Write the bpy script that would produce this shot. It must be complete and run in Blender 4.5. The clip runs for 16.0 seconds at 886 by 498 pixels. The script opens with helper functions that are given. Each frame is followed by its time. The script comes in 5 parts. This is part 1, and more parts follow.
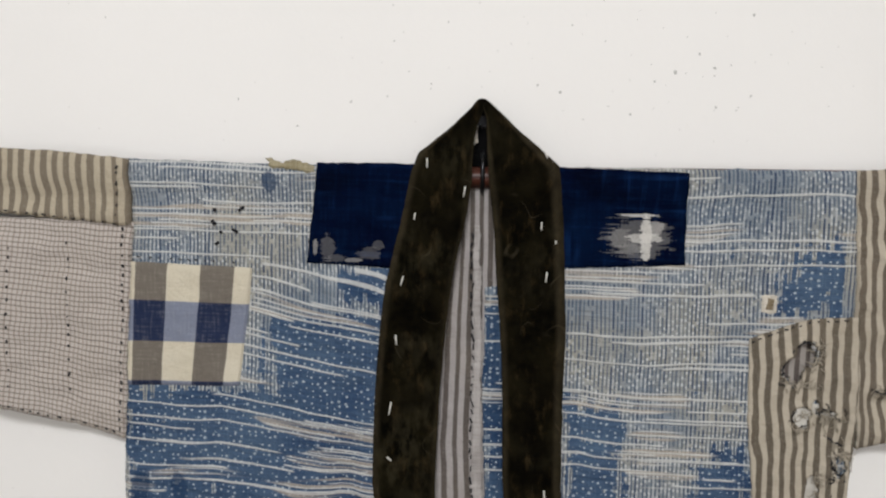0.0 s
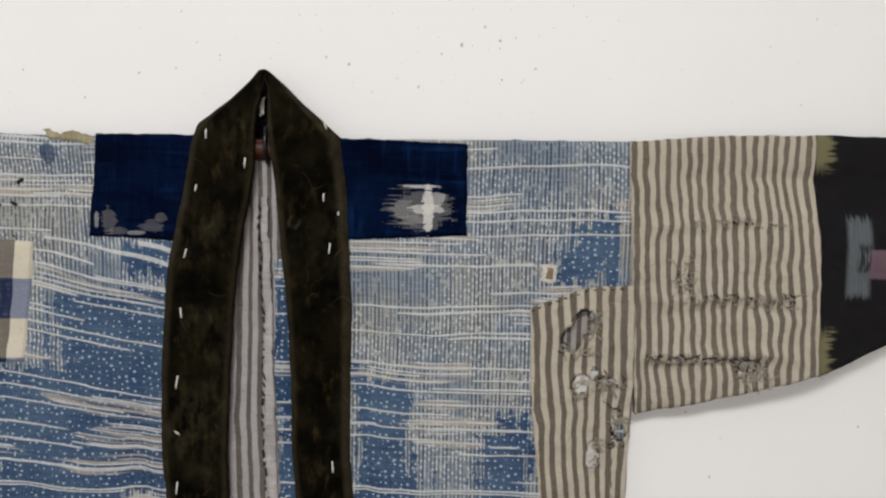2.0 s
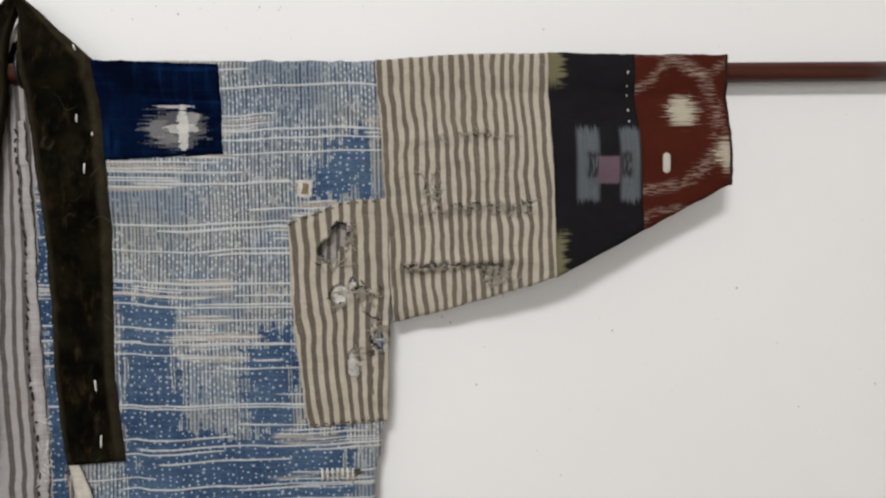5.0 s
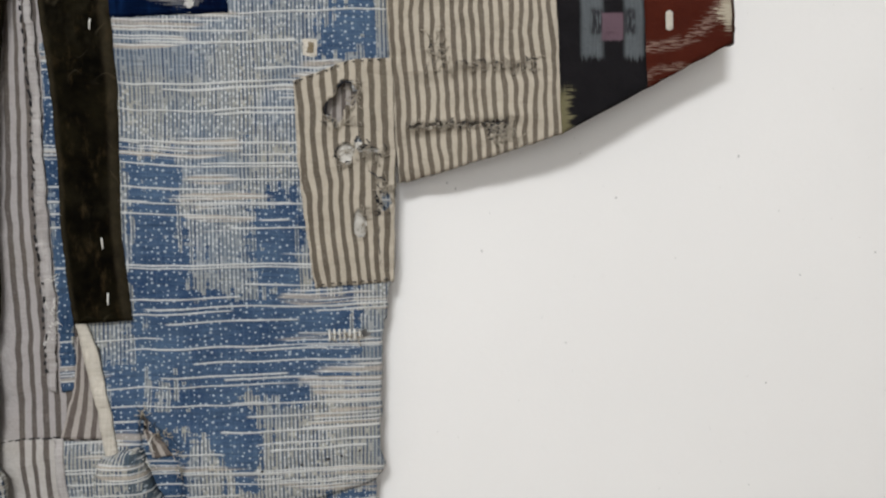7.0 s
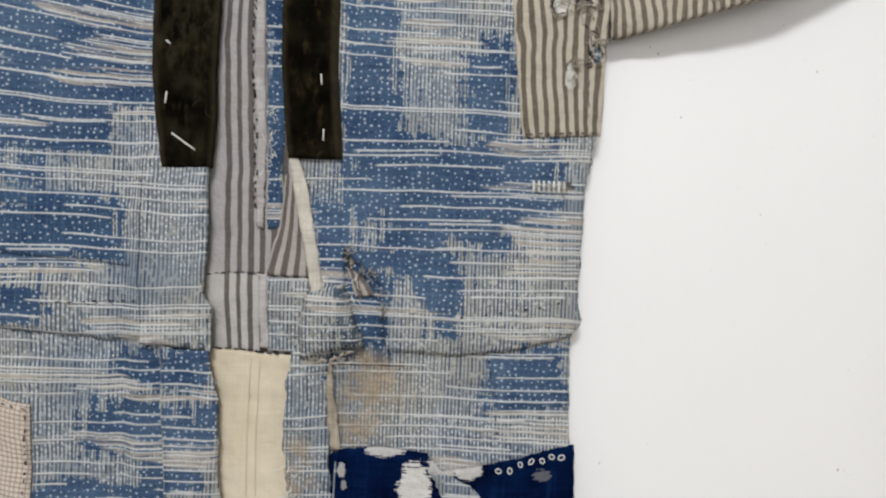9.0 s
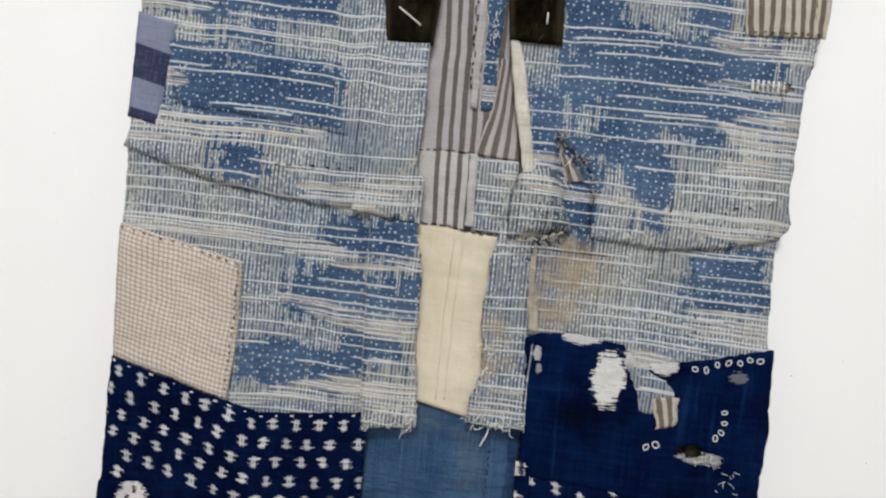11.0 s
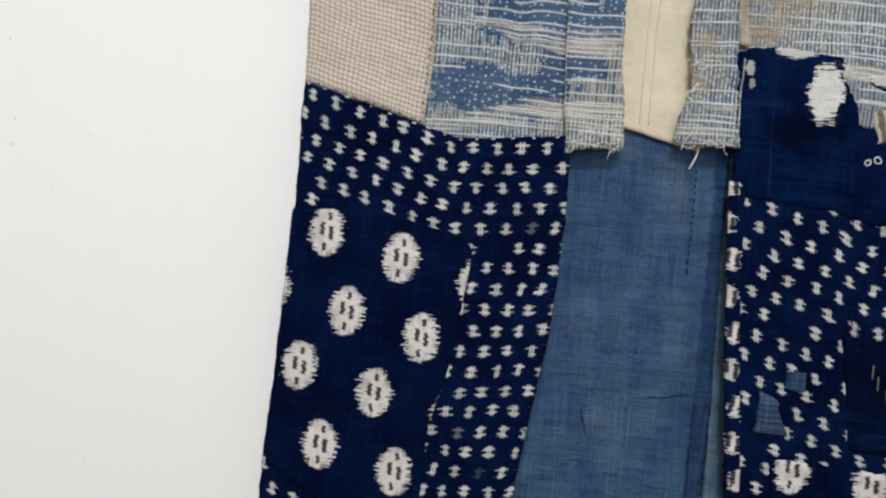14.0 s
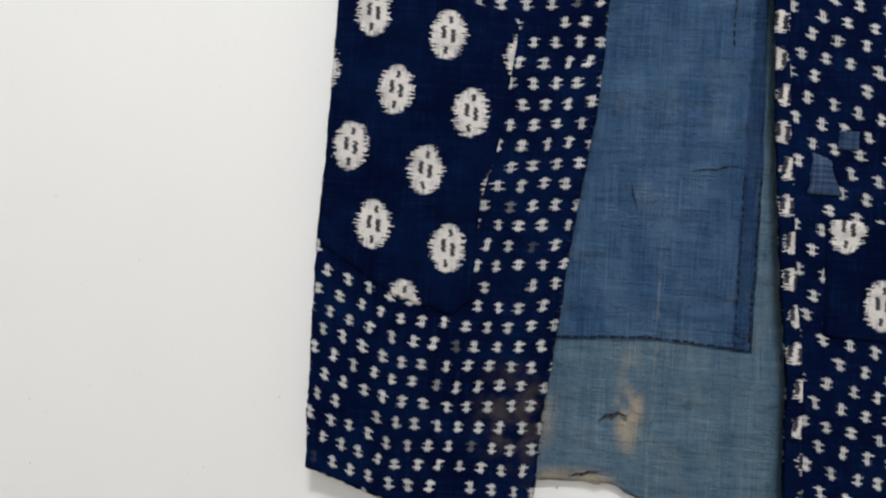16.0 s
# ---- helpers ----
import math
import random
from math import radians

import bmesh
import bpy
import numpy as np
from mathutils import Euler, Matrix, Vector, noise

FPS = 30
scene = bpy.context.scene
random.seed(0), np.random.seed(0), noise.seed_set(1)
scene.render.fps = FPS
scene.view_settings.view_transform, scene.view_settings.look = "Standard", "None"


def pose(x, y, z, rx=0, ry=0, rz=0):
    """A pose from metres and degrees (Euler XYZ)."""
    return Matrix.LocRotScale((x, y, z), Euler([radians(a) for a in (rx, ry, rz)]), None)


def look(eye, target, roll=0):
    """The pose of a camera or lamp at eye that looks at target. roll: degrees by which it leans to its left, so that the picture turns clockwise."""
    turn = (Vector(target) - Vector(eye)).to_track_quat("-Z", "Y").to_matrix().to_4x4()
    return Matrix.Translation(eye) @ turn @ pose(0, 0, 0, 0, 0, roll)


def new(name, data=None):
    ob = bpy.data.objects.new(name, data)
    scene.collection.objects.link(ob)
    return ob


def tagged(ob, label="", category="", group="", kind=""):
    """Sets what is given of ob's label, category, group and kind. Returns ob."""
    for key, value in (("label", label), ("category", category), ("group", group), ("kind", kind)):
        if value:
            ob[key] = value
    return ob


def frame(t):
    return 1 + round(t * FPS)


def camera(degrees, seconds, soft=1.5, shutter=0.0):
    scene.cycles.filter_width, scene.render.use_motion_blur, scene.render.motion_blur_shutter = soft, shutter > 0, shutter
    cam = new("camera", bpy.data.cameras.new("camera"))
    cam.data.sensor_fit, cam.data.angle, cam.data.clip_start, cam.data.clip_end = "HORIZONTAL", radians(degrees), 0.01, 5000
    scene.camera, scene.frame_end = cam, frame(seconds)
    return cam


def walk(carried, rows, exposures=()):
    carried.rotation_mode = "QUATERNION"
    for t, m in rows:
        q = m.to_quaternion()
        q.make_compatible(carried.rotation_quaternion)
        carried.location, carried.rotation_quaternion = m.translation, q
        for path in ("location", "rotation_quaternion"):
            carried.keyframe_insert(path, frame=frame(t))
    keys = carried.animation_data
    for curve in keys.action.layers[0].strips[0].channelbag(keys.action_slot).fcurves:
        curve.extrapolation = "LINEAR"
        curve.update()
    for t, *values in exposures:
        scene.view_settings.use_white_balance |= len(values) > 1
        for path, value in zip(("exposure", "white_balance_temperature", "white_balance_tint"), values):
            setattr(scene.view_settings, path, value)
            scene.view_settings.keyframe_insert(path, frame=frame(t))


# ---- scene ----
cam = camera(72.0, 16.0, soft=2.25)
PATH = [
    (0, (-0.005, -0.566, 1.408), (-0.103, 1.428, 1.303), 1.2),
    (0.5, (0.043, -0.568, 1.404), (-0.038, 1.427, 1.298), 1.1),
    (1, (0.091, -0.564, 1.398), (0.034, 1.432, 1.29), 1.0),
    (1.5, (0.132, -0.561, 1.393), (0.091, 1.436, 1.283), 1.0),
    (2, (0.165, -0.563, 1.39), (0.151, 1.434, 1.271), 1.0),
    (2.5, (0.204, -0.567, 1.385), (0.209, 1.43, 1.269), 1.0),
    (3, (0.241, -0.575, 1.379), (0.271, 1.421, 1.255), 1.0),
    (3.5, (0.278, -0.583, 1.369), (0.332, 1.413, 1.249), 0.8),
    (4, (0.315, -0.586, 1.35), (0.391, 1.41, 1.248), 0.4),
    (6.5, (0.363, -0.606, 1.206), (0.501, 1.388, 1.147), -1.2),
    (7, (0.34, -0.602, 1.168), (0.47, 1.392, 1.096), -0.9),
    (7.5, (0.309, -0.601, 1.123), (0.416, 1.396, 1.082), -0.6),
    (8, (0.259, -0.603, 1.074), (0.376, 1.394, 1.061), 0.0),
    (8.5, (0.206, -0.602, 1.04), (0.318, 1.395, 1.022), 0.9),
    (9, (0.161, -0.597, 1.008), (0.238, 1.401, 0.993), 1.9),
    (9.5, (0.125, -0.597, 0.981), (0.162, 1.403, 0.956), 3.1),
    (10, (0.081, -0.599, 0.949), (0.079, 1.401, 0.928), 4.3),
    (12.5, (-0.085, -0.593, 0.758), (-0.104, 1.407, 0.766), 7.8),
    (13, (-0.111, -0.588, 0.705), (-0.137, 1.412, 0.719), 7.1),
    (13.5, (-0.133, -0.583, 0.658), (-0.167, 1.416, 0.672), 6.4),
    (14, (-0.15, -0.579, 0.598), (-0.21, 1.42, 0.61), 5.7),
    (14.5, (-0.16, -0.577, 0.542), (-0.231, 1.422, 0.563), 5.2),
    (15, (-0.175, -0.576, 0.482), (-0.259, 1.422, 0.496), 4.8),
    (15.5, (-0.186, -0.579, 0.434), (-0.276, 1.419, 0.444), 4.4),
    (16, (-0.171, -0.581, 0.389), (-0.259, 1.417, 0.404), 3.9),
]
EXPOSURES = [(0, 0.0, 6400, 10), (4, 0.02, 6350, 10), (7, 0.16, 6280, 9), (10, 0.38, 6180, 9), (13, 0.43, 6150, 8), (16, 0.46, 6150, 8)]
walk(cam, [(t, look(eye, target, roll)) for t, eye, target, roll in PATH], EXPOSURES)

# ---- light ----
world = bpy.data.worlds.new("world")
scene.world = world
world.use_nodes = True
world.node_tree.nodes["Background"].inputs[0].default_value = (0.9, 0.95, 1.0, 1)
world.node_tree.nodes["Background"].inputs[1].default_value = 0.3


def lamp(name, eye, target, w, h, power, colour):
    data = bpy.data.lights.new(name, "AREA")
    data.shape, data.size, data.size_y, data.energy, data.color = "RECTANGLE", w, h, power, colour
    ob = new(name, data)
    ob.matrix_world = look(eye, target)
    return ob


lamp("ceiling_lamp", (-0.15, -2.10, 2.62), (0.0, -0.8, 0.6), 0.62, 0.30, 38.5, (0.985, 0.985, 0.985))
# unseen fill lamp, added before the solid south wall; no window there
lamp("fill_light", (-0.1, -2.97, 1.20), (0.0, 0.0, 0.9), 2.2, 1.7, 16.5, (0.96, 0.98, 1.0))


# ---- node arithmetic ----
class Val:
    """A value in the node tree that is being built; sums and products make math nodes."""

    tree = None

    def __init__(self, socket):
        self.socket = socket

    def __add__(self, o):
        return calc("ADD", self, o)

    def __radd__(self, o):
        return calc("ADD", self, o)

    def __sub__(self, o):
        return calc("SUBTRACT", self, o)

    def __rsub__(self, o):
        return calc("SUBTRACT", o, self)

    def __mul__(self, o):
        return calc("MULTIPLY", self, o)

    def __rmul__(self, o):
        return calc("MULTIPLY", self, o)

    def __truediv__(self, o):
        return calc("DIVIDE", self, o)


def node(kind):
    return Val.tree.nodes.new(kind)


def plug(value, socket):
    if isinstance(value, Val):
        Val.tree.links.new(value.socket, socket)
    elif isinstance(value, (tuple, list)) and len(value) == 3 and len(socket.default_value) == 4:
        socket.default_value = (*value, 1)
    else:
        socket.default_value = value


def calc(op, *args):
    n = node("ShaderNodeMath")
    n.operation = op
    for a, s in zip(args, n.inputs):
        plug(a, s)
    return Val(n.outputs[0])


def step(v, lo, hi):
    """0 below lo, 1 above hi, smooth between (lo may be over hi)."""
    n = node("ShaderNodeMapRange")
    n.interpolation_type = "SMOOTHSTEP"
    if lo > hi:
        a, b, c, d = hi, lo, 1.0, 0.0
    else:
        a, b, c, d = lo, hi, 0.0, 1.0
    for value, s in zip((v, a, b, c, d), n.inputs):
        plug(value, s)
    return Val(n.outputs[0])


def fract(v):
    return calc("FRACT", v)


def floor_of(v):
    return calc("FLOOR", v)


def size(v):
    return calc("ABSOLUTE", v)


def most(*vs):
    out = vs[0]
    for v in vs[1:]:
        out = calc("MAXIMUM", out, v)
    return out


def vec(x, y=0.0, z=0.0):
    n = node("ShaderNodeCombineXYZ")
    for value, s in zip((x, y, z), n.inputs):
        plug(value, s)
    return Val(n.outputs[0])


def noise_of(v, scale=1.0, detail=2.0, rough=0.5):
    n = node("ShaderNodeTexNoise")
    plug(v, n.inputs["Vector"])
    plug(scale, n.inputs["Scale"])
    plug(detail, n.inputs["Detail"])
    plug(rough, n.inputs["Roughness"])
    return Val(n.outputs[0])


def cells(v, scale=1.0, random_=0.8):
    """Distance to the nearest cell point, and a random grey for the cell."""
    n = node("ShaderNodeTexVoronoi")
    n.voronoi_dimensions = "2D"
    plug(v, n.inputs["Vector"])
    plug(scale, n.inputs["Scale"])
    plug(random_, n.inputs["Randomness"])
    sep = node("ShaderNodeSeparateColor")
    Val.tree.links.new(n.outputs["Color"], sep.inputs[0])
    return Val(n.outputs["Distance"]), Val(sep.outputs[0])


def chance(v):
    n = node("ShaderNodeTexWhiteNoise")
    plug(v, n.inputs["Vector"])
    return Val(n.outputs[0])


def blend(f, a, b):
    n = node("ShaderNodeMix")
    n.data_type = "RGBA"
    plug(f, n.inputs[0])
    plug(a, n.inputs[6])
    plug(b, n.inputs[7])
    return Val(n.outputs[2])


def place():
    """World metres across (x) and up (z), and the cloth's own metres (u, v)."""
    n = node("ShaderNodeTexCoord")
    sep, uv = node("ShaderNodeSeparateXYZ"), node("ShaderNodeSeparateXYZ")
    Val.tree.links.new(n.outputs["Object"], sep.inputs[0])
    Val.tree.links.new(n.outputs["UV"], uv.inputs[0])
    return Val(sep.outputs[0]), Val(sep.outputs[2]), Val(uv.outputs[0]), Val(uv.outputs[1])


def attribute(name):
    n = node("ShaderNodeAttribute")
    n.attribute_name = name
    return Val(n.outputs["Fac"])


def start(name):
    m = bpy.data.materials.new(name)
    m.use_nodes = True
    Val.tree = m.node_tree
    return m


def finish(m, colour, rough=0.9, relief=None, depth=0.0004, sheen=0.0, spec=0.25, metal=0.0):
    b = Val.tree.nodes["Principled BSDF"]
    plug(colour, b.inputs["Base Color"])
    plug(rough, b.inputs["Roughness"])
    b.inputs["Specular IOR Level"].default_value = spec
    b.inputs["Sheen Weight"].default_value = sheen
    b.inputs["Metallic"].default_value = metal
    if relief is not None:
        n = node("ShaderNodeBump")
        n.inputs["Distance"].default_value = depth
        plug(relief, n.inputs["Height"])
        Val.tree.links.new(n.outputs[0], b.inputs["Normal"])
    return m


def weave(x, z, pitch=0.0011):
    """Height of a plain weave with slubs, and soft creases."""
    warp = calc("SINE", x * (6.2832 / pitch))
    weft = calc("SINE", z * (6.2832 / pitch))
    slub = noise_of(vec(x * 90, z * 600)) + noise_of(vec(x * 600, z * 90))
    crease = noise_of(vec(x, z), 38, 4, 0.6)
    return warp * weft * 0.12 + slub * 0.6 + crease * 8.0


def soil(x, z, colour, amount=0.25, tint=(0.30, 0.25, 0.18)):
    """Age: wide fading and small stains."""
    wide = step(noise_of(vec(x, z, 3.1), 9, 4, 0.6), 0.45, 0.75)
    fine = noise_of(vec(x * 60, z * 60), 6, 3)
    c = blend(wide * amount, colour, tint)
    return blend(step(fine, 0.5, 0.8) * 0.08, c, (0.85, 0.83, 0.78))


# ---- cloths ----
def cloth_ikat(name, light=(0.232, 0.258, 0.284), deep=(0.032, 0.065, 0.130), dyed=1.0):
    """Blue and white cotton: pale parts ruled with dark warp lines and rows of white dots, dyed parts with resist dots, long pale weft lines over both."""
    m = start(name)
    x, z, u, v = place()
    zz = z + noise_of(vec(x, z), 4.5, 2) * 0.024 + noise_of(vec(x, z, 5), 22, 1) * 0.0022
    zz = zz + calc("MINIMUM", calc("MAXIMUM", x + 0.235, 0.0), 0.19) * step(x, 0.0, -0.04) * step(z, 1.39, 1.32) * step(z, 1.08, 1.24) * 0.22
    xx = x + noise_of(vec(x, z, 9), 8, 2) * 0.006
    warp = 0.0036
    col = floor_of(xx / warp)
    own, own2 = chance(vec(col)), chance(vec(col, 7.0))
    # the dyed parts end in warp threads of uneven length
    drip = noise_of(vec(col * 1.9, z * 22, 3), 1, 1) - 0.5
    streak = noise_of(vec(x * 12, floor_of(zz / 0.0032) * 2.3), 1, 1) - 0.5
    cloud = noise_of(vec(x, z, 6), 22, 3) - 0.5
    dye = step(attribute("dye") * dyed + drip * 1.15 + streak * 0.75 + (own - 0.5) * 0.22 + cloud * 0.8 + (noise_of(vec(x, z, 21), 10, 2) - 0.5) * 0.6, 0.45, 0.53)
    # pale parts
    ground = blend(step(noise_of(vec(x, z, 7), 12, 3) + step(z, 1.25, 1.02) * 0.10, 0.42, 0.62), light, (0.315, 0.310, 0.278))
    ground = blend(step(noise_of(vec(x, z, 17), 8, 3), 0.46, 0.64) * 0.55, ground, (0.150, 0.190, 0.238))
    run = size(fract(xx / warp) - 0.5)
    broken = step(noise_of(vec(col * 3.7, zz * 110), 1, 1), 0.36, 0.44)
    ink = blend(own2, (0.030, 0.052, 0.100), (0.085, 0.112, 0.150))
    dark_line = step(run - (own - 0.4) * 0.12, 0.27, 0.17) * broken
    pale = blend(dark_line * (0.95 - 0.25 * own2), ground, ink)
    half = fract(xx / warp + 0.5)
    colp = floor_of(xx / warp + 0.5)
    pitch = 0.0062
    rise = zz / pitch + chance(vec(colp, 2.0))
    bead = step(size(fract(rise) - 0.5), 0.24, 0.13) * step(chance(vec(colp, floor_of(rise))), 0.28, 0.34)
    thick = step(noise_of(vec(x, z, 25), 14, 2), 0.36, 0.54)
    dash = step(noise_of(vec(colp * 5.3, zz * 60, 2), 1, 1), 0.50, 0.56)
    beads = step(size(half - 0.5), 0.30, 0.17) * most(bead, dash * 0.55) * thick
    pale = blend(beads * 0.85, pale, (0.54, 0.555, 0.55))
    # dyed parts
    fade = noise_of(vec(x * 40, z * 260), 1, 3) * 0.40 + noise_of(vec(x, z, 2), 13, 4, 0.6) * 0.95
    blue = blend(step(fade, 0.42, 0.95), (deep[0] * 0.60, deep[1] * 0.66, deep[2] * 0.76), (deep[0] * 2.2, deep[1] * 1.75, deep[2] * 1.40))
    blue = blend(step(noise_of(vec(x * 700, z * 12), 1, 2), 0.52, 0.68) * 0.30, blue, (0.120, 0.175, 0.245))
    far, grey = cells(vec(x + streak * 0.001, z * 1.12), 152, 0.72)
    dots = step(far + grey * 0.17, 0.27, 0.17)
    blue = blend(dots * (0.55 + 0.4 * grey), blue, (0.50, 0.56, 0.60))
    c = blend(dye, pale, blue)
    # weft lines, single and in bunches
    def ruled(gap, wide, seed, reach, more):
        row = floor_of(zz / gap)
        jump = chance(vec(row, seed))
        off = size((fract(zz / gap) - 0.5 + (jump - 0.5) * 0.55) * gap)
        on = noise_of(vec(x * reach + row * 3.3, row * 1.7, seed), 1, 0)
        swell = wide * (0.35 + 1.3 * noise_of(vec(x * 22, row * 4.1, seed), 1, 1))
        return step(off - swell, 0.00035, -0.00025) * step(on, more, more + 0.012)
    lines = most(ruled(0.0125, 0.00080, 1.0, 5.0, 0.47), ruled(0.0210, 0.00095, 5.0, 7.0, 0.56))
    bunch = step(noise_of(vec(x * 4.6, zz * 30, 8), 1, 1), 0.580, 0.610)
    lines2 = ruled(0.0042, 0.00060, 9.0, 9.0, 0.38) * bunch
    wash = bunch * step(noise_of(vec(x * 7, floor_of(zz / 0.0014) * 0.33, 3), 1, 1), 0.46, 0.58) * 0.70
    c = blend(wash, c, (0.420, 0.368, 0.305))
    thread = noise_of(vec(x * 260, zz * 30), 1, 2)
    c = blend(most(lines, lines2) * (0.58 + 0.36 * thread), c, (0.57, 0.572, 0.555))
    for a, b_, w, h in ((-0.275, 1.147, 0.008, 0.015), (-0.313, 1.146, 0.009, 0.014), (-0.190, 1.437, 0.006, 0.009)):
        e = calc("SQRT", calc("POWER", (x - a) / w, 2.0) + calc("POWER", (z - b_) / h, 2.0)) + cloud * 2.5
        c = blend(step(e, 1.1, 0.7) * 0.75, c, (0.016, 0.040, 0.092))
    stain = attribute("stain")
    c = blend(stain * step(noise_of(vec(x, z), 28, 4, 0.65), 0.36, 0.62) * 0.80, c, blend(noise_of(vec(x, z, 4), 60, 3), (0.42, 0.335, 0.225), (0.20, 0.140, 0.078)))
    worn = step(noise_of(vec(x, z), 420, 3, 0.7), 0.58, 0.75) * step(noise_of(vec(x, z, 12), 15, 3), 0.45, 0.6)
    c = blend(worn * 0.32, c, (0.50, 0.50, 0.47))
    pucker = noise_of(vec(x * 40, zz * 260), 1, 2)
    return finish(m, c, 0.92, weave(x, z) + lines * 0.8 + pucker * 3.0, 0.0006, spec=0.12)


def mark(u, v, w, h, soft):
    """1 inside a block of half sizes w, h round the origin."""
    return step(size(u), w + soft, w - soft) * step(size(v), h + soft, h - soft)


def indigo(x, z, base=(0.0022, 0.0050, 0.024)):
    vary = noise_of(vec(x, z, 4), 14, 4, 0.65)
    line = noise_of(vec(x * 300, z * 20), 1, 2) * 0.5 + noise_of(vec(x * 20, z * 300), 1, 2) * 0.5
    c = blend(step(vary, 0.35, 0.75), base, (base[0] * 2.2, base[1] * 3.0, base[2] * 2.0))
    return blend(step(line, 0.48, 0.70) * 0.6, c, (base[0] * 5.0, base[1] * 5.2, base[2] * 3.0))


def cloth_kasuri(name, pitch=0.0205, rows=0.0190, base=(0.0006, 0.0024, 0.0175), shift_by=0.36, fall=0.0, stop=0.115):
    """Navy with a small white mark: two frayed bars, one over the other, joined in the middle. fall: slope of the rows up to stop."""
    m = start(name)
    x, z, u, v = place()
    bend = (noise_of(vec(x, z, 6), 20, 1) - 0.5) * 0.010
    a = u + bend
    b = v + (noise_of(vec(x, z, 1), 18, 1) - 0.5) * 0.010 - calc("MINIMUM", u, stop) * fall
    row = floor_of(b / rows)
    shift = fract(row * shift_by)
    col = floor_of(a / pitch + shift)
    r = chance(vec(row, col))
    r2 = chance(vec(col, row, 3.0))
    p = (fract(a / pitch + shift) - 0.5) * pitch + (r - 0.5) * 0.003
    q = (fract(b / rows) - 0.5) * rows + (r2 - 0.5) * 0.0015
    thread = floor_of(b / 0.00085)
    side = calc("SIGN", p)
    fray = (chance(vec(thread, col * 3.0 + side)) - 0.5) * 0.0042 + (noise_of(vec(x * 90, thread * 1.7), 1, 1) - 0.5) * 0.0060
    lean = (r2 - 0.5) * 0.0008 * calc("SIGN", q)
    tall = 0.0010 + (r - 0.5) * 0.0007
    bar = step(size(p + lean) - (0.0033 + fray), 0.0013, -0.0010) * step(size(size(q) - 0.0028) - tall, 0.0008, -0.0005)
    bridge = step(size(size(p + lean * 0.4 + fray * 0.10) - 0.0011) - 0.0007, 0.0006, -0.0006) * step(size(q), 0.0062, 0.0046)
    sh = most(bar, bridge) * step(r, 0.02, 0.05)
    sh = sh * (0.54 + 0.66 * noise_of(vec(x * 70, thread * 0.9), 1, 2)) * (0.78 + 0.3 * r2)
    white = blend(noise_of(vec(x, z), 12, 2), (0.70, 0.685, 0.66), (0.56, 0.55, 0.53))
    c = blend(sh, indigo(x, z, base), white)
    c = blend(attribute("stain") * step(noise_of(vec(x, z), 50, 3), 0.40, 0.65) * 0.30, c, (0.12, 0.092, 0.058))
    return finish(m, c, 0.92, weave(x, z) + sh * 0.4, 0.0006, spec=0.03)


def cloth_eggs(name, x0, z0, pitch=0.0715, rows=0.0625, skew=0.19, drift=0.0025, odd=0.033, small=1.0):
    """Navy with large white ovals that hold dark dashes."""
    m = start(name)
    x, z, u, v = place()
    thread = floor_of(z / 0.0011)
    fray = (chance(vec(thread, floor_of(x / 0.016))) - 0.5) * 0.0055 + (noise_of(vec(x * 40, thread * 1.3), 1, 1) - 0.5) * 0.0130
    down = (z0 - z) - (x - x0) * skew
    row = floor_of(down / rows + 0.5)
    p0 = x - x0 + row * drift - fract(row * 0.5) * 2 * odd
    coln = floor_of(p0 / pitch + 0.5)
    p = p0 - coln * pitch + 0.0
    q = down - row * rows + p * skew
    pf = p + fray
    egg = calc("SQRT", calc("POWER", pf / (0.0152 * small), 2.0) + calc("POWER", q / (0.0230 * small), 2.0))
    white = step(egg, 1.04, 0.93)
    pale = step(egg, 0.60, 0.92)
    pd = p + fray * 0.3
    d = most(mark(pd - 0.0043, q - 0.0012, 0.0021, 0.0062, 0.0008), mark(pd + 0.0040, q + 0.0022, 0.0021, 0.0060, 0.0008))
    d = most(d, mark(pd + 0.0012, q - 0.0142, 0.0018, 0.0036, 0.0007), mark(pd - 0.0018, q + 0.0138, 0.0018, 0.0034, 0.0007))
    half = noise_of(vec(x * 420, z * 60), 1, 2)
    paint = blend(pale * step(half, 0.46, 0.60) * 0.8, (0.60, 0.555, 0.52), (0.24, 0.25, 0.27))
    paint = blend(step(noise_of(vec(x, z, 31), 55, 2), 0.52, 0.62) * 0.45, paint, (0.33, 0.31, 0.30))
    ink = indigo(x, z, (0.0006, 0.0023, 0.0165))
    c = blend(white, ink, blend(d * 0.94, paint, (0.010, 0.011, 0.022)))
    return finish(m, c, 0.92, weave(x, z), 0.0005, spec=0.03)


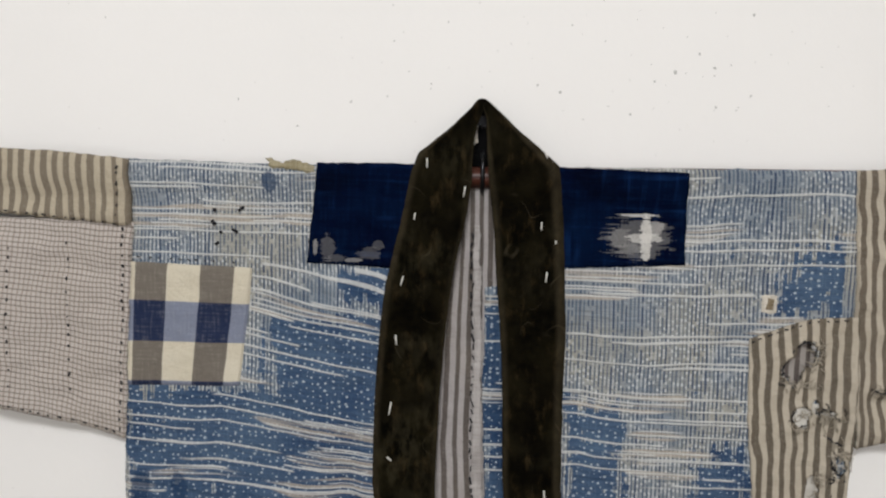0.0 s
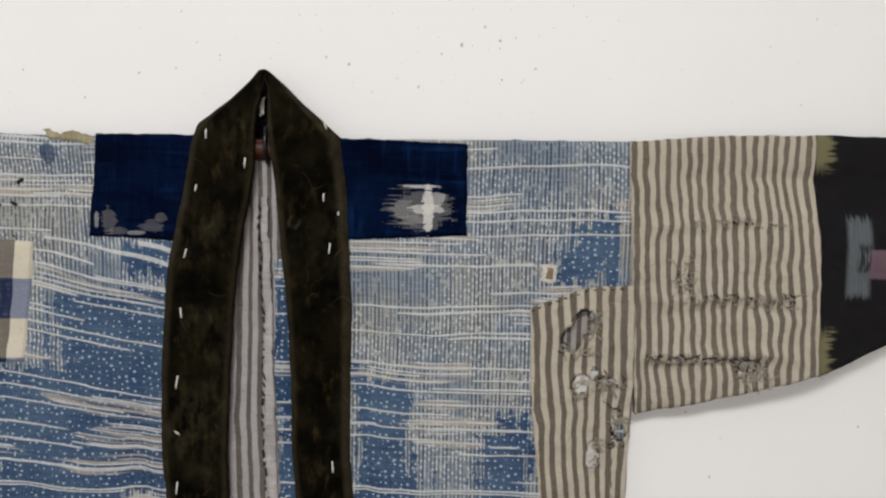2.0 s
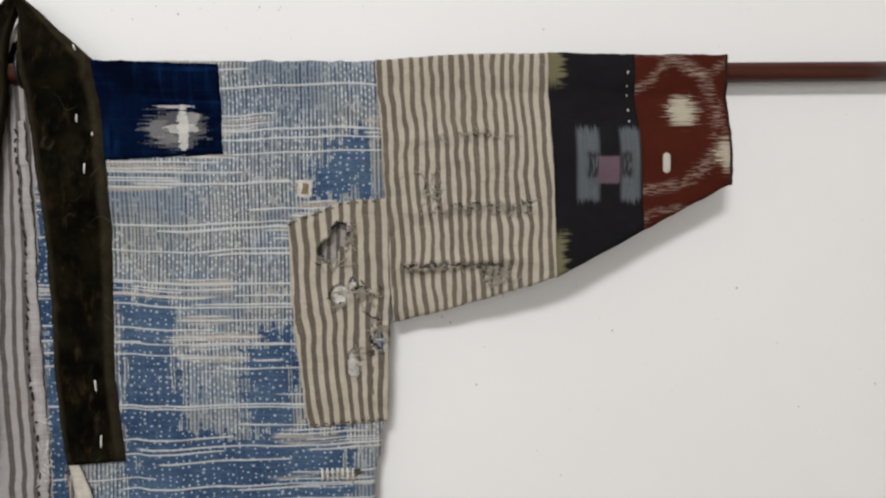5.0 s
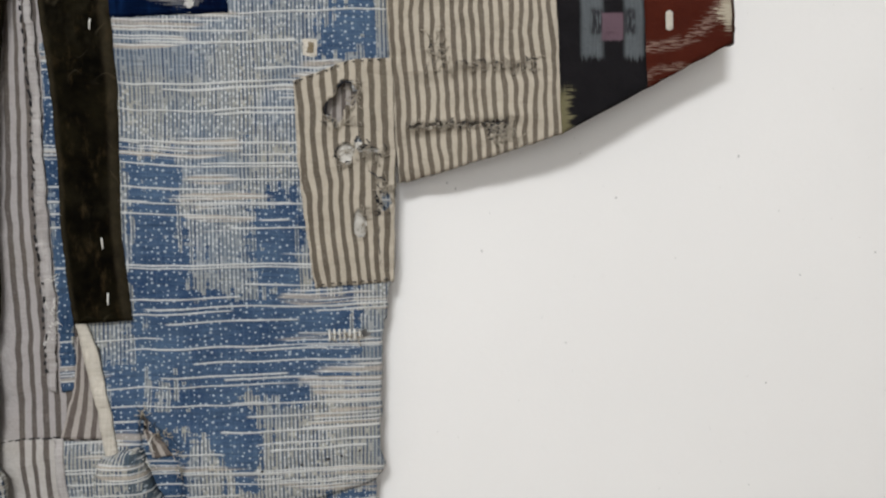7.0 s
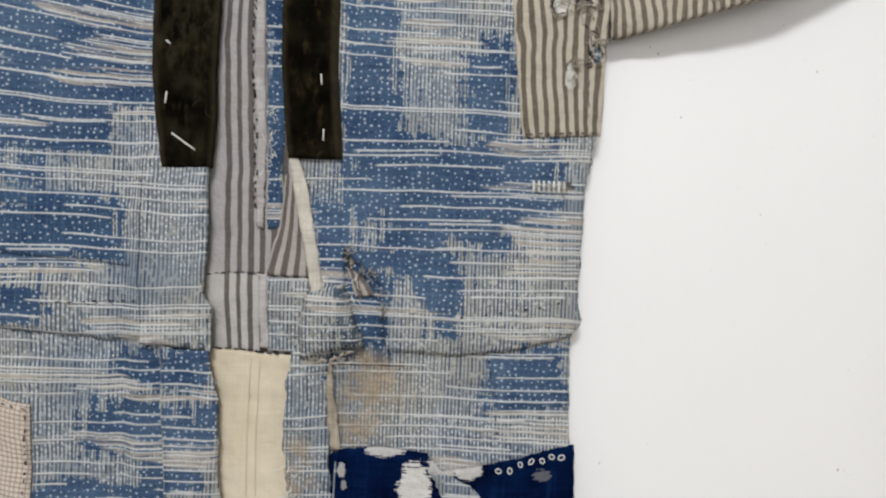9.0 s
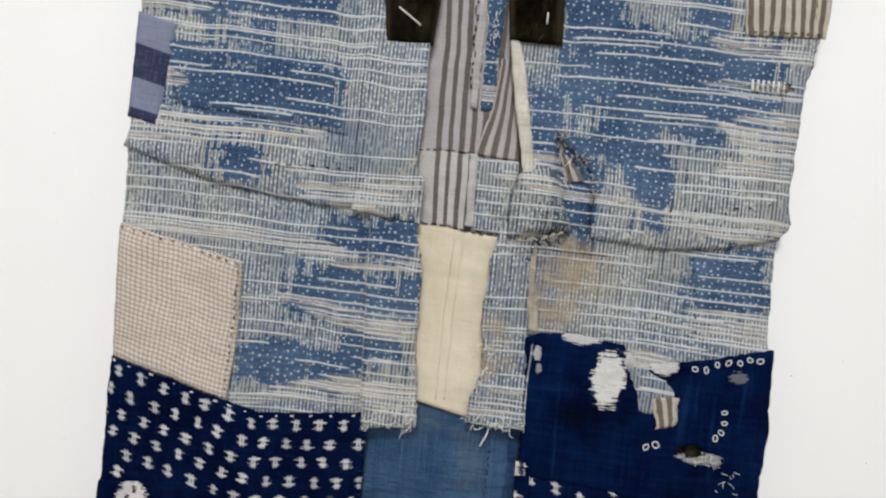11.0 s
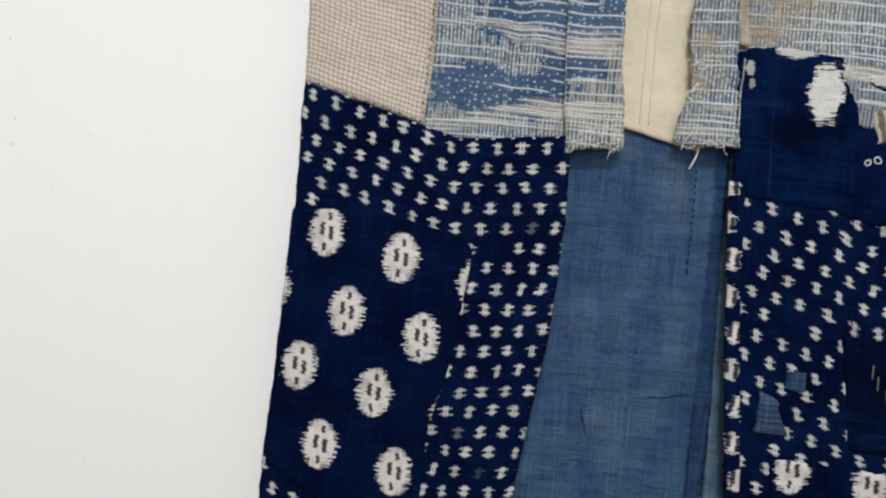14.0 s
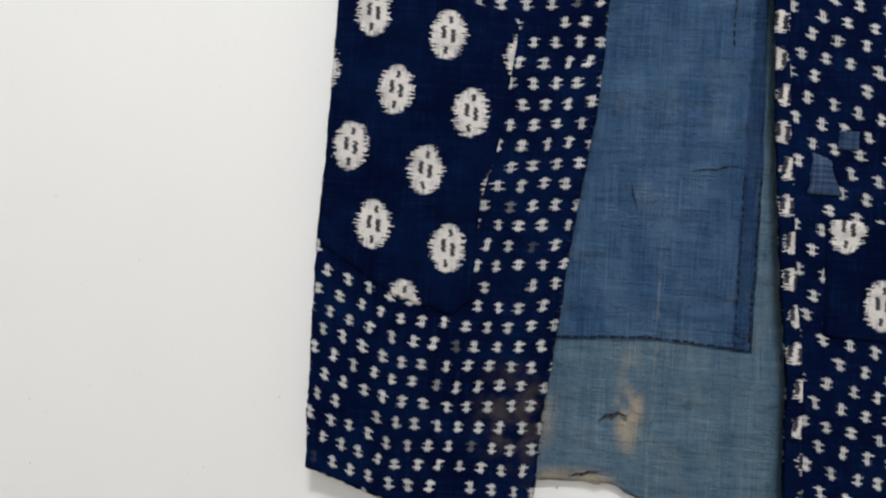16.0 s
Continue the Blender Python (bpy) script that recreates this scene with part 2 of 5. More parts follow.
def cloth_indigo(name, base=(0.0004, 0.0020, 0.0125), marks=(), ragged=0.5):
    """Plain navy, rubbed along its threads; marks: pale woven blots (x, z, half width, half height, strength) with toothed sides."""
    m = start(name)
    x, z, u, v = place()
    c = indigo(x, z, base)
    rub = step(noise_of(vec(x * 95, z * 7, 2), 1, 3, 0.6), 0.52, 0.70) + step(noise_of(vec(x * 7, z * 95, 6), 1, 3, 0.6), 0.54, 0.72)
    c = blend(rub * step(noise_of(vec(x, z, 13), 22, 3), 0.42, 0.62) * 0.55, c, (0.0060, 0.024, 0.085))
    c = blend(step(noise_of(vec(x, z, 19), 17, 3), 0.55, 0.68) * 0.6, c, (0.0004, 0.0010, 0.0048))
    thread, warp = floor_of(z / 0.0012), floor_of(x / 0.0012)
    tooth = (chance(vec(thread, floor_of(x / 0.012))) - 0.5) * 0.8 + (noise_of(vec(x * 40, thread * 2.7), 1, 1) - 0.5) * 1.8 + (noise_of(vec(warp * 3.1, z * 60, 3), 1, 1) - 0.5) * 0.9
    wear = 0.55 + 0.6 * noise_of(vec(warp * 1.3, thread * 1.7), 1, 1)
    for a, b, w, h, s in marks:
        e = calc("SQRT", calc("POWER", (x - a) / w, 2.0) + calc("POWER", (z - b) / h, 2.0)) + tooth * ragged
        c = blend(step(e, 1.06, 0.90) * s * wear, c, (0.58, 0.56, 0.525))
    return finish(m, c, 0.9, weave(x, z) + noise_of(vec(x * 12, z * 50), 1, 3) * 6.0, 0.0006, spec=0.03)


def cloth_stripe(name, pitch=0.0098, pale=(0.43, 0.380, 0.305), dark=(0.128, 0.105, 0.080), duty=0.5, wobble=0.0085, first=-9.0):
    m = start(name)
    x, z, u, v = place()
    a = u + (noise_of(vec(x, z), 22, 2) - 0.5) * wobble + (noise_of(vec(x * 60, z * 60), 5, 2) - 0.5) * 0.0007
    k = floor_of(a / pitch)
    wide = duty * 0.5 + (chance(vec(k)) - 0.5) * 0.10
    s = step(size(fract(a / pitch) - 0.5) - wide, 0.035, -0.035) * step(a, first, first + 0.001)
    slub = noise_of(vec(x * 700, z * 40), 1, 2)
    c = blend(s * (0.8 + 0.4 * slub), pale, dark)
    return finish(m, soil(x, z, c, 0.18), 0.93, weave(x, z) + s * 0.3, 0.0006, sheen=0.0, spec=0.1)


def cloth_check(name, pitch=0.0051, ground=(0.60, 0.545, 0.47), warp=(0.16, 0.10, 0.075), weft=(0.085, 0.07, 0.06)):
    m = start(name)
    x, z, u, v = place()
    a = u + (noise_of(vec(x, z), 18, 2) - 0.5) * 0.010
    b = v + (noise_of(vec(x, z, 5), 12, 2) - 0.5) * 0.012
    la = step(size(fract(a / pitch) - 0.5), 0.17, 0.08) * (0.45 + 0.5 * noise_of(vec(x * 60, z * 60), 3, 2))
    lb = step(size(fract(b / pitch) - 0.5), 0.17, 0.08) * (0.5 + 0.5 * noise_of(vec(x * 60, z * 60, 9), 3, 2))
    c = blend(lb * 0.84, blend(la * 0.72, ground, warp), weft)
    return finish(m, soil(x, z, c, 0.12), 0.93, weave(x, z), 0.0006, sheen=0.0, spec=0.1)


def cloth_plaid(name, us, vs, blue_only=False):
    """Large squares: dark bands between the pairs us (across) and vs (down)."""
    m = start(name)
    x, z, u, v = place()
    edge = (noise_of(vec(x * 60, z * 60), 5, 2) - 0.5) * 0.0006
    a = b = None
    for lo, hi in us:
        s = step(u + edge, lo - 0.0006, lo + 0.0006) * step(u + edge, hi + 0.0006, hi - 0.0006)
        a = s if a is None else most(a, s)
    for lo, hi in vs:
        s = step(v + edge, lo - 0.0006, lo + 0.0006) * step(v + edge, hi + 0.0006, hi - 0.0006)
        b = s if b is None else most(b, s)
    cream = blend(noise_of(vec(x, z), 25, 3), (0.60, 0.555, 0.45), (0.52, 0.46, 0.345))
    if blue_only:
        cream = blend(noise_of(vec(x, z), 25, 3), (0.150, 0.165, 0.240), (0.180, 0.188, 0.255))
        c = blend(b, cream, (0.022, 0.027, 0.065))
    else:
        c = blend(a, cream, (0.150, 0.130, 0.108))
        c = blend(b, c, blend(a, (0.185, 0.205, 0.270), (0.012, 0.020, 0.056)))
    slub = noise_of(vec(x * 500, z * 50), 1, 2) + noise_of(vec(x * 50, z * 500), 1, 2)
    c = blend(step(slub, 0.95, 1.35) * 0.07, c, (0.75, 0.72, 0.66))
    return finish(m, c, 0.92, weave(x, z), 0.0005)


def cloth_plain(name, a, b, streak=0.0, stains=0.0, sheen=0.0, spec=0.1, rough=1.0):
    """One colour, from a to b, with the streaks of a hand-woven cloth."""
    m = start(name)
    x, z, u, v = place()
    n = noise_of(vec(x, z), 10, 4, 0.6)
    lines = noise_of(vec(x * 420, z * 9), 1, 3) + noise_of(vec(x * 12, z * 420), 1, 3)
    c = blend(step(n, 0.3, 0.7), a, b)
    mottle = noise_of(vec(x * 45, z * 30), 1, 4, 0.65)
    c = blend(step(mottle, 0.45, 0.7) * (0.5 * rough), c, tuple(min(1.0, 1.4 * k) for k in b))
    c = blend(step(mottle, 0.45, 0.25) * (0.45 * rough), c, tuple(0.6 * k for k in a))
    if streak:
        c = blend(step(lines, 0.85, 1.35) * streak, c, tuple(0.25 + 0.75 * k for k in b))
        c = blend(step(lines, 1.0, 0.7) * streak, c, tuple(0.5 * k for k in a))
    if stains:
        c = blend(attribute("stain") * step(noise_of(vec(x, z), 30, 4, 0.6), 0.3, 0.6) * stains, c, (0.46, 0.36, 0.23))
    folds = noise_of(vec(x * 9, z * 34), 1, 3, 0.6) * 9.0 + noise_of(vec(x * 40, z * 6), 1, 2) * 6.0
    return finish(m, c, 0.92, weave(x, z) * rough + folds * rough, 0.0006, sheen=0.0, spec=0.1)


def cloth_denim(name, a, b, stains=0.0, dark_band=()):
    """Hand-woven indigo: fine crossed threads, faded blotches, rubbed lines down the cloth. dark_band: (x from, x to) less faded."""
    m = start(name)
    x, z, u, v = place()
    up = noise_of(vec(x * 800, z * 14), 1, 3, 0.6)
    over = noise_of(vec(x * 14, z * 800), 1, 3, 0.6)
    wide = noise_of(vec(x * 34, z * 10, 2), 1, 5, 0.65) * 0.75 + noise_of(vec(x * 12, z * 34, 5), 1, 4, 0.6) * 0.25
    c = blend(step(wide, 0.34, 0.66), a, b)
    c = blend(step(up, 0.50, 0.72) * 0.35, c, tuple(min(1.0, 1.7 * k + 0.015) for k in b))
    c = blend(step(over, 0.50, 0.70) * 0.18, c, tuple(min(1.0, 1.6 * k + 0.012) for k in b))
    c = blend(step(up * 0.6 + over * 0.4, 0.47, 0.36) * 0.45, c, tuple(0.55 * k for k in a))
    rub = step(size(x - 0.0085 + (noise_of(vec(x, z), 8, 1) - 0.5) * 0.004), 0.0040, 0.0) * step(noise_of(vec(x * 300, z * 40), 1, 2), 0.42, 0.62)
    c = blend(rub * 0.28 * step(z, 0.50, 0.32), c, (0.30, 0.30, 0.27))
    pool = step(noise_of(vec(x, z, 14), 16, 3, 0.6), 0.55, 0.72)
    c = blend(pool * 0.30, c, (0.150, 0.170, 0.165))
    if dark_band:
        lo, hi = dark_band
        q = x + (noise_of(vec(x * 8, z * 60), 1, 2) - 0.5) * 0.010
        c = blend(step(q, lo, lo + 0.004) * step(q, hi + 0.002, hi) * (0.45 + 0.4 * step(up, 0.45, 0.6)), c, (0.0080, 0.024, 0.075))
    if stains:
        c = blend(attribute("stain") * step(noise_of(vec(x, z), 30, 4, 0.6), 0.3, 0.6) * stains, c, (0.46, 0.36, 0.23))
    folds = noise_of(vec(x * 9, z * 34), 1, 3, 0.6) * 9.0 + noise_of(vec(x * 46, z * 5), 1, 2) * 8.0
    return finish(m, c, 0.92, weave(x, z) + folds + (up + over) * 1.5, 0.0010, sheen=0.0, spec=0.1)


def cloth_velvet(name):
    m = start(name)
    x, z, u, v = place()
    n = noise_of(vec(x, z), 26, 5, 0.7)
    rub = noise_of(vec(x * 30, z * 12), 3, 4, 0.7)
    c = blend(step(n, 0.35, 0.7), (0.0013, 0.0011, 0.0006), (0.0078, 0.0064, 0.0028))
    c = blend(step(rub, 0.52, 0.74) * 0.6, c, (0.040, 0.027, 0.012))
    bald = step(noise_of(vec(x, z, 11), 9, 4, 0.65), 0.46, 0.68) * step(noise_of(vec(x * 120, z * 50, 5), 1, 3, 0.7), 0.38, 0.62)
    c = blend(bald * 0.55, c, (0.034, 0.029, 0.016))
    # sheen of the rounded collar edges, put into the colour as paler rims
    rim = most(step(u, 0.0035, 0.0008), step(u, 0.0225, 0.0252)) * noise_of(vec(x, z, 8), 70, 3, 0.7)
    c = blend(rim * 0.9, c, (0.050, 0.040, 0.024))
    for k, scale in ((1.0, 14), (5.0, 24)):
        scratch = step(size(noise_of(vec(x, z, k), scale, 1) - 0.5), 0.0065, 0.002) * step(noise_of(vec(x, z, k + 2), 30, 2), 0.55, 0.68)
        c = blend(scratch * 0.26, c, (0.09, 0.074, 0.048))
    nap = noise_of(vec(x, z), 900, 2) + noise_of(vec(x, z), 60, 3) * 2
    return finish(m, c, 0.85, nap, 0.0005, sheen=0.0, spec=0.02)


def cloth_black(name):
    """Black with grey ikat bars and a pink square between them."""
    m = start(name)
    x, z, u, v = place()
    fray = (noise_of(vec(x * 900, z * 30), 1, 2) - 0.5) * 0.022
    q = z + fray
    c = blend(noise_of(vec(x, z), 30, 3), (0.0055, 0.0050, 0.0058), (0.0125, 0.0112, 0.0125))
    n = noise_of(vec(x * 300, z * 300), 1, 2)
    bars = most(mark(x - 0.5190, q - 1.3575, 0.0105, 0.034, 0.0026), mark(x - 0.5590, q - 1.3575, 0.0095, 0.034, 0.0026))
    notch = most(mark(x - 0.5255, z - 1.357, 0.008, 0.012, 0.003), mark(x - 0.5525, z - 1.357, 0.008, 0.012, 0.003))
    c = blend(bars * (0.45 + 0.5 * noise_of(vec(x * 800, z * 25), 1, 2)) * (0.8 + 0.3 * n), c, (0.132, 0.146, 0.154))
    c = blend(notch * bars * step(noise_of(vec(x * 700, z * 60), 1, 2), 0.38, 0.52) * 0.92, c, (0.020, 0.019, 0.022))
    c = blend(mark(x - 0.5380, z + fray * 0.3 - 1.352, 0.0100, 0.0125, 0.0012) * 0.95, c, (0.125, 0.080, 0.098))
    low = step(x + (chance(vec(floor_of(z / 0.0013))) - 0.5) * 0.011, 0.5005, 0.494) * most(step(z + fray, 1.427, 1.44), step(z + fray, 1.300, 1.288))
    c = blend(low, c, (0.145, 0.130, 0.072))
    return finish(m, c, 0.9, weave(x, z), 0.0005, sheen=0.0, spec=0.1)


def cloth_rust(name):
    """Rust red with pale fuzzy ikat blots and curved streaks."""
    m = start(name)
    x, z, u, v = place()
    fx = x + (noise_of(vec(x * 40, z * 900), 1, 2) - 0.5) * 0.034 + (noise_of(vec(x, z, 3), 70, 2) - 0.5) * 0.010
    c = blend(noise_of(vec(x, z), 26, 4), (0.040, 0.0070, 0.0034), (0.070, 0.0122, 0.0054))
    tooth = noise_of(vec(x * 80, z * 800), 1, 2)
    for a, b, r, w in ((0.580, 1.400, 0.066, 0.0075), (0.558, 1.468, 0.040, 0.0060), (0.600, 1.270, 0.046, 0.0055), (0.630, 1.480, 0.036, 0.0050)):
        ring = calc("SQRT", calc("POWER", fx - a, 2.0) + calc("POWER", z - b, 2.0)) - r
        c = blend(step(size(ring), w, w * 0.4) * step(tooth, 0.44, 0.58) * 0.40, c, (0.40, 0.31, 0.25))
    for a, b, w, h in ((0.6120, 1.4085, 0.0155, 0.0165), (0.652, 1.366, 0.012, 0.0185)):
        e = calc("SQRT", calc("POWER", (fx - a) / w, 2.0) + calc("POWER", (z - b) / h, 2.0))
        e = e + (chance(vec(floor_of(z / 0.0011), floor_of(x / 0.02))) - 0.5) * 0.5
        c = blend(step(e, 1.10, 0.55) * (0.55 + 0.45 * tooth), c, (0.50, 0.45, 0.345))
    return finish(m, c, 0.9, weave(x, z), 0.0005, sheen=0.0, spec=0.1)


def plain(name, colour, rough=0.7, metal=0.0, spec=0.3, spread=0.2):
    m = start(name)
    x, z, u, v = place()
    c = blend(noise_of(vec(x, z), 120, 4, 0.6), colour, tuple(k * (1 + spread) for k in colour))
    return finish(m, c, rough, noise_of(vec(x, z), 400, 2), 0.0002, spec=spec, metal=metal)


def paint_wall(name, colour):
    m = start(name)
    x, z, u, v = place()
    c = blend(step(noise_of(vec(x, z), 2.2, 3), 0.3, 0.7), colour, tuple(k * 0.975 for k in colour))
    c = blend(step(noise_of(vec(x, z, 4), 45, 4, 0.7), 0.62, 0.8) * 0.12, c, (0.62, 0.60, 0.56))
    far, grey = cells(vec(x, z), 33, 1.0)
    c = blend(step(far, 0.030, 0.012) * step(grey, 0.90, 0.93) * 0.35, c, (0.42, 0.40, 0.37))
    return finish(m, c, 0.75, noise_of(vec(x, z), 160, 3) + noise_of(vec(x, z), 14, 2) * 2, 0.00012, spec=0.2)


def wood(name, colour):
    m = start(name)
    n = node("ShaderNodeTexCoord")
    sep = node("ShaderNodeSeparateXYZ")
    Val.tree.links.new(n.outputs["Object"], sep.inputs[0])
    x, y, z = (Val(s) for s in sep.outputs)
    grain = noise_of(vec(x * 4, y * 160, z * 160), 1, 4, 0.6)
    c = blend(step(grain, 0.35, 0.7), colour, tuple(k * 0.4 for k in colour))
    return finish(m, c, 0.38, grain, 0.0003, spec=0.25)


IKAT = cloth_ikat("faded_ikat_cotton")
IKAT_PALE = cloth_ikat("pale_ikat_cotton", light=(0.335, 0.335, 0.305), dyed=0.35)
IKAT_DULL = cloth_ikat("dull_ikat_cotton", light=(0.125, 0.142, 0.140), deep=(0.040, 0.062, 0.086), dyed=0.6)
IKAT_DEEP = cloth_ikat("deep_ikat_cotton", light=(0.16, 0.20, 0.25), deep=(0.024, 0.054, 0.115))
OCHRE = cloth_plain("yellowed_cotton", (0.26, 0.22, 0.13), (0.36, 0.32, 0.21), 0.3)
TAN = cloth_plain("tan_stained_cotton", (0.24, 0.20, 0.145), (0.34, 0.295, 0.23), 0.3)
BROWN = cloth_plain("brown_darning", (0.130, 0.098, 0.058), (0.19, 0.15, 0.095), 0.3)
SELVEDGE = cloth_plain("pale_selvedge", (0.30, 0.275, 0.262), (0.40, 0.375, 0.36), 0.25)
KASURI = cloth_kasuri("navy_kasuri_cotton")
KASURI_WIDE = cloth_kasuri("wide_navy_kasuri_cotton", pitch=0.0222, rows=0.0195, shift_by=0.42, fall=0.18)
EGGS = cloth_eggs("navy_oval_kasuri_cotton", -0.2740, 0.6070, pitch=0.0700, rows=0.0640, skew=0.25, drift=0.0065, odd=0.032)
EDGING = cloth_eggs("navy_edging_cotton", 0.1025, 0.5190, pitch=0.2, rows=0.0330, skew=0.0, drift=-0.0040, odd=0.0035, small=0.46)
EGGS2 = cloth_eggs("navy_oval_kasuri_patch", 0.1650, 0.4360, pitch=0.070, rows=0.0640, skew=0.10, odd=0.036)
NAVY = cloth_indigo("navy_indigo_cotton", marks=[(0.140, 1.3920, 0.029, 0.0185, 0.17), (0.124, 1.3930, 0.009, 0.0090, 0.16), (0.133, 1.3830, 0.012, 0.0050, 0.20), (0.1475, 1.3930, 0.0050, 0.0200, 0.95), (0.146, 1.3930, 0.0150, 0.0045, 0.70), (0.155, 1.4020, 0.007, 0.007, 0.45), (0.138, 1.4130, 0.019, 0.0014, 0.75), (-0.136, 1.3780, 0.0065, 0.0110, 0.13), (-0.128, 1.3690, 0.009, 0.0040, 0.13), (-0.112, 1.3675, 0.009, 0.0022, 0.35), (-0.098, 1.3735, 0.010, 0.0055, 0.11), (-0.090, 1.3810, 0.005, 0.0050, 0.11), (-0.147, 1.3790, 0.0022, 0.0080, 0.40)])
NAVY_WORN = cloth_indigo("worn_navy_indigo_cotton", base=(0.0006, 0.0030, 0.0210), ragged=0.42, marks=[(0.214, 0.794, 0.013, 0.009, 0.9), (0.285, 0.790, 0.008, 0.006, 0.22), (0.163, 0.775, 0.0150, 0.026, 1.2), (0.134, 0.811, 0.019, 0.006, 0.9), (0.190, 0.797, 0.015, 0.012, 0.85), (0.094, 0.792, 0.004, 0.007, 0.7), (0.097, 0.778, 0.003, 0.005, 0.5), (0.257, 0.711, 0.020, 0.006, 0.5)])
STRIPE = cloth_stripe("beige_brown_striped_cotton", pitch=0.0093, wobble=0.010)
STRIPE_COARSE = cloth_stripe("beige_brown_striped_patch", pitch=0.0104, dark=(0.118, 0.098, 0.074))
STRIPE_PALE = cloth_stripe("pale_striped_cotton", pitch=0.0108, pale=(0.42, 0.365, 0.275), dark=(0.18, 0.150, 0.112))
LINING = cloth_stripe("lilac_grey_striped_lining", pitch=0.0092, pale=(0.345, 0.320, 0.312), dark=(0.100, 0.085, 0.076), duty=0.50, wobble=0.004, first=0.0265)
LINING_SCRAP = cloth_stripe("grey_brown_striped_lining", pitch=0.0088, pale=(0.36, 0.325, 0.295), dark=(0.112, 0.092, 0.082), duty=0.5, wobble=0.003)
LINING_PALE = cloth_stripe("pale_striped_lining", pitch=0.0105, pale=(0.43, 0.405, 0.38), dark=(0.105, 0.090, 0.080), duty=0.46, wobble=0.003, first=0.0300)
CHECK = cloth_check("fine_checked_cotton", ground=(0.47, 0.425, 0.385), pitch=0.0041)
CHECK_RED = cloth_check("fine_red_checked_cotton", ground=(0.58, 0.51, 0.43), warp=(0.22, 0.11, 0.08), weft=(0.16, 0.11, 0.085), pitch=0.0044)
PLAID = cloth_plaid("cream_blue_plaid_cotton", ((0.0045, 0.0335), (0.0640, 0.0945)), ((0.0345, 0.0720), (0.1085, 0.2)))
PLAID_BLUE = cloth_plaid("blue_plaid_cotton", ((0.0, 0.2),), ((0.030, 0.062), (0.090, 0.2)), True)
VELVET = cloth_velvet("worn_olive_velvet")
NECK_SHADE = cloth_plain("black_neck_shade", (0.0012, 0.0012, 0.0014), (0.0024, 0.0022, 0.0024))
BLACK = cloth_black("black_ikat_cotton")
RUST = cloth_rust("rust_ikat_cotton")
CREAM = cloth_plain("cream_cotton", (0.555, 0.475, 0.345), (0.62, 0.545, 0.415), 0.06, 0.3, rough=0.3)
DENIM = cloth_denim("faded_indigo_lining", (0.0230, 0.059, 0.130), (0.060, 0.110, 0.188), 0.9, (0.076, 0.097))
DENIM_PALE = cloth_denim("pale_indigo_lining", (0.058, 0.108, 0.165), (0.105, 0.158, 0.205), 0.7)
TORN = cloth_plain("bared_white_cotton", (0.50, 0.47, 0.42), (0.62, 0.59, 0.53), 0.25)
HEM = cloth_plain("dark_brown_binding", (0.020, 0.010, 0.007), (0.040, 0.020, 0.013))
PALE = cloth_plain("pale_worn_cotton", (0.42, 0.38, 0.32), (0.52, 0.48, 0.41), 0.25)
FRAY = plain("beige_thread", (0.30, 0.265, 0.21), 0.9)
PATCH_BLUE = cloth_plain("dull_blue_patch", (0.010, 0.026, 0.070), (0.024, 0.055, 0.115), 0.2)
THREAD = plain("white_thread", (0.60, 0.585, 0.54), 0.8)
THREAD_DARK = plain("black_thread", (0.012, 0.012, 0.016), 0.8)
THREAD_BLUE = plain("navy_thread", (0.006, 0.013, 0.034), 0.8)
WALL = paint_wall("white_wall_paint", (0.82, 0.80, 0.775))
ROD = wood("reddish_brown_wood", (0.062, 0.0150, 0.0070))
STEEL = plain("dark_steel", (0.03, 0.03, 0.032), 0.35, 0.9)
FLAKE = plain("grey_fleck", (0.44, 0.43, 0.41), 0.9)
FLOOR = wood("grey_floor_boards", (0.30, 0.25, 0.19))


# ---- meshes ----
def smooth_mesh(name, verts, faces, material, uvs=None, extras=None, flat=False):
    me = bpy.data.meshes.new(name)
    me.from_pydata(verts, [], faces)
    me.materials.append(material)
    if not flat:
        me.polygons.foreach_set("use_smooth", [True] * len(me.polygons))
    if uvs is not None:
        layer = me.uv_layers.new(name="UVMap")
        loops = np.empty(len(me.loops), int)
        me.loops.foreach_get("vertex_index", loops)
        layer.data.foreach_set("uv", np.asarray(uvs, float)[loops].ravel())
    for key, values in (extras or {}).items():
        me.attributes.new(key, "FLOAT", "POINT").data.foreach_set("value", np.asarray(values, float))
    me.update()
    return me


def part(name, me, parent, label=""):
    ob = new(name, me)
    ob.parent = parent
    return tagged(ob, label) if label else ob


def ease(a, b, v):
    k = min(1.0, max(0.0, (v - a) / (b - a)))
    return k * k * (3 - 2 * k)


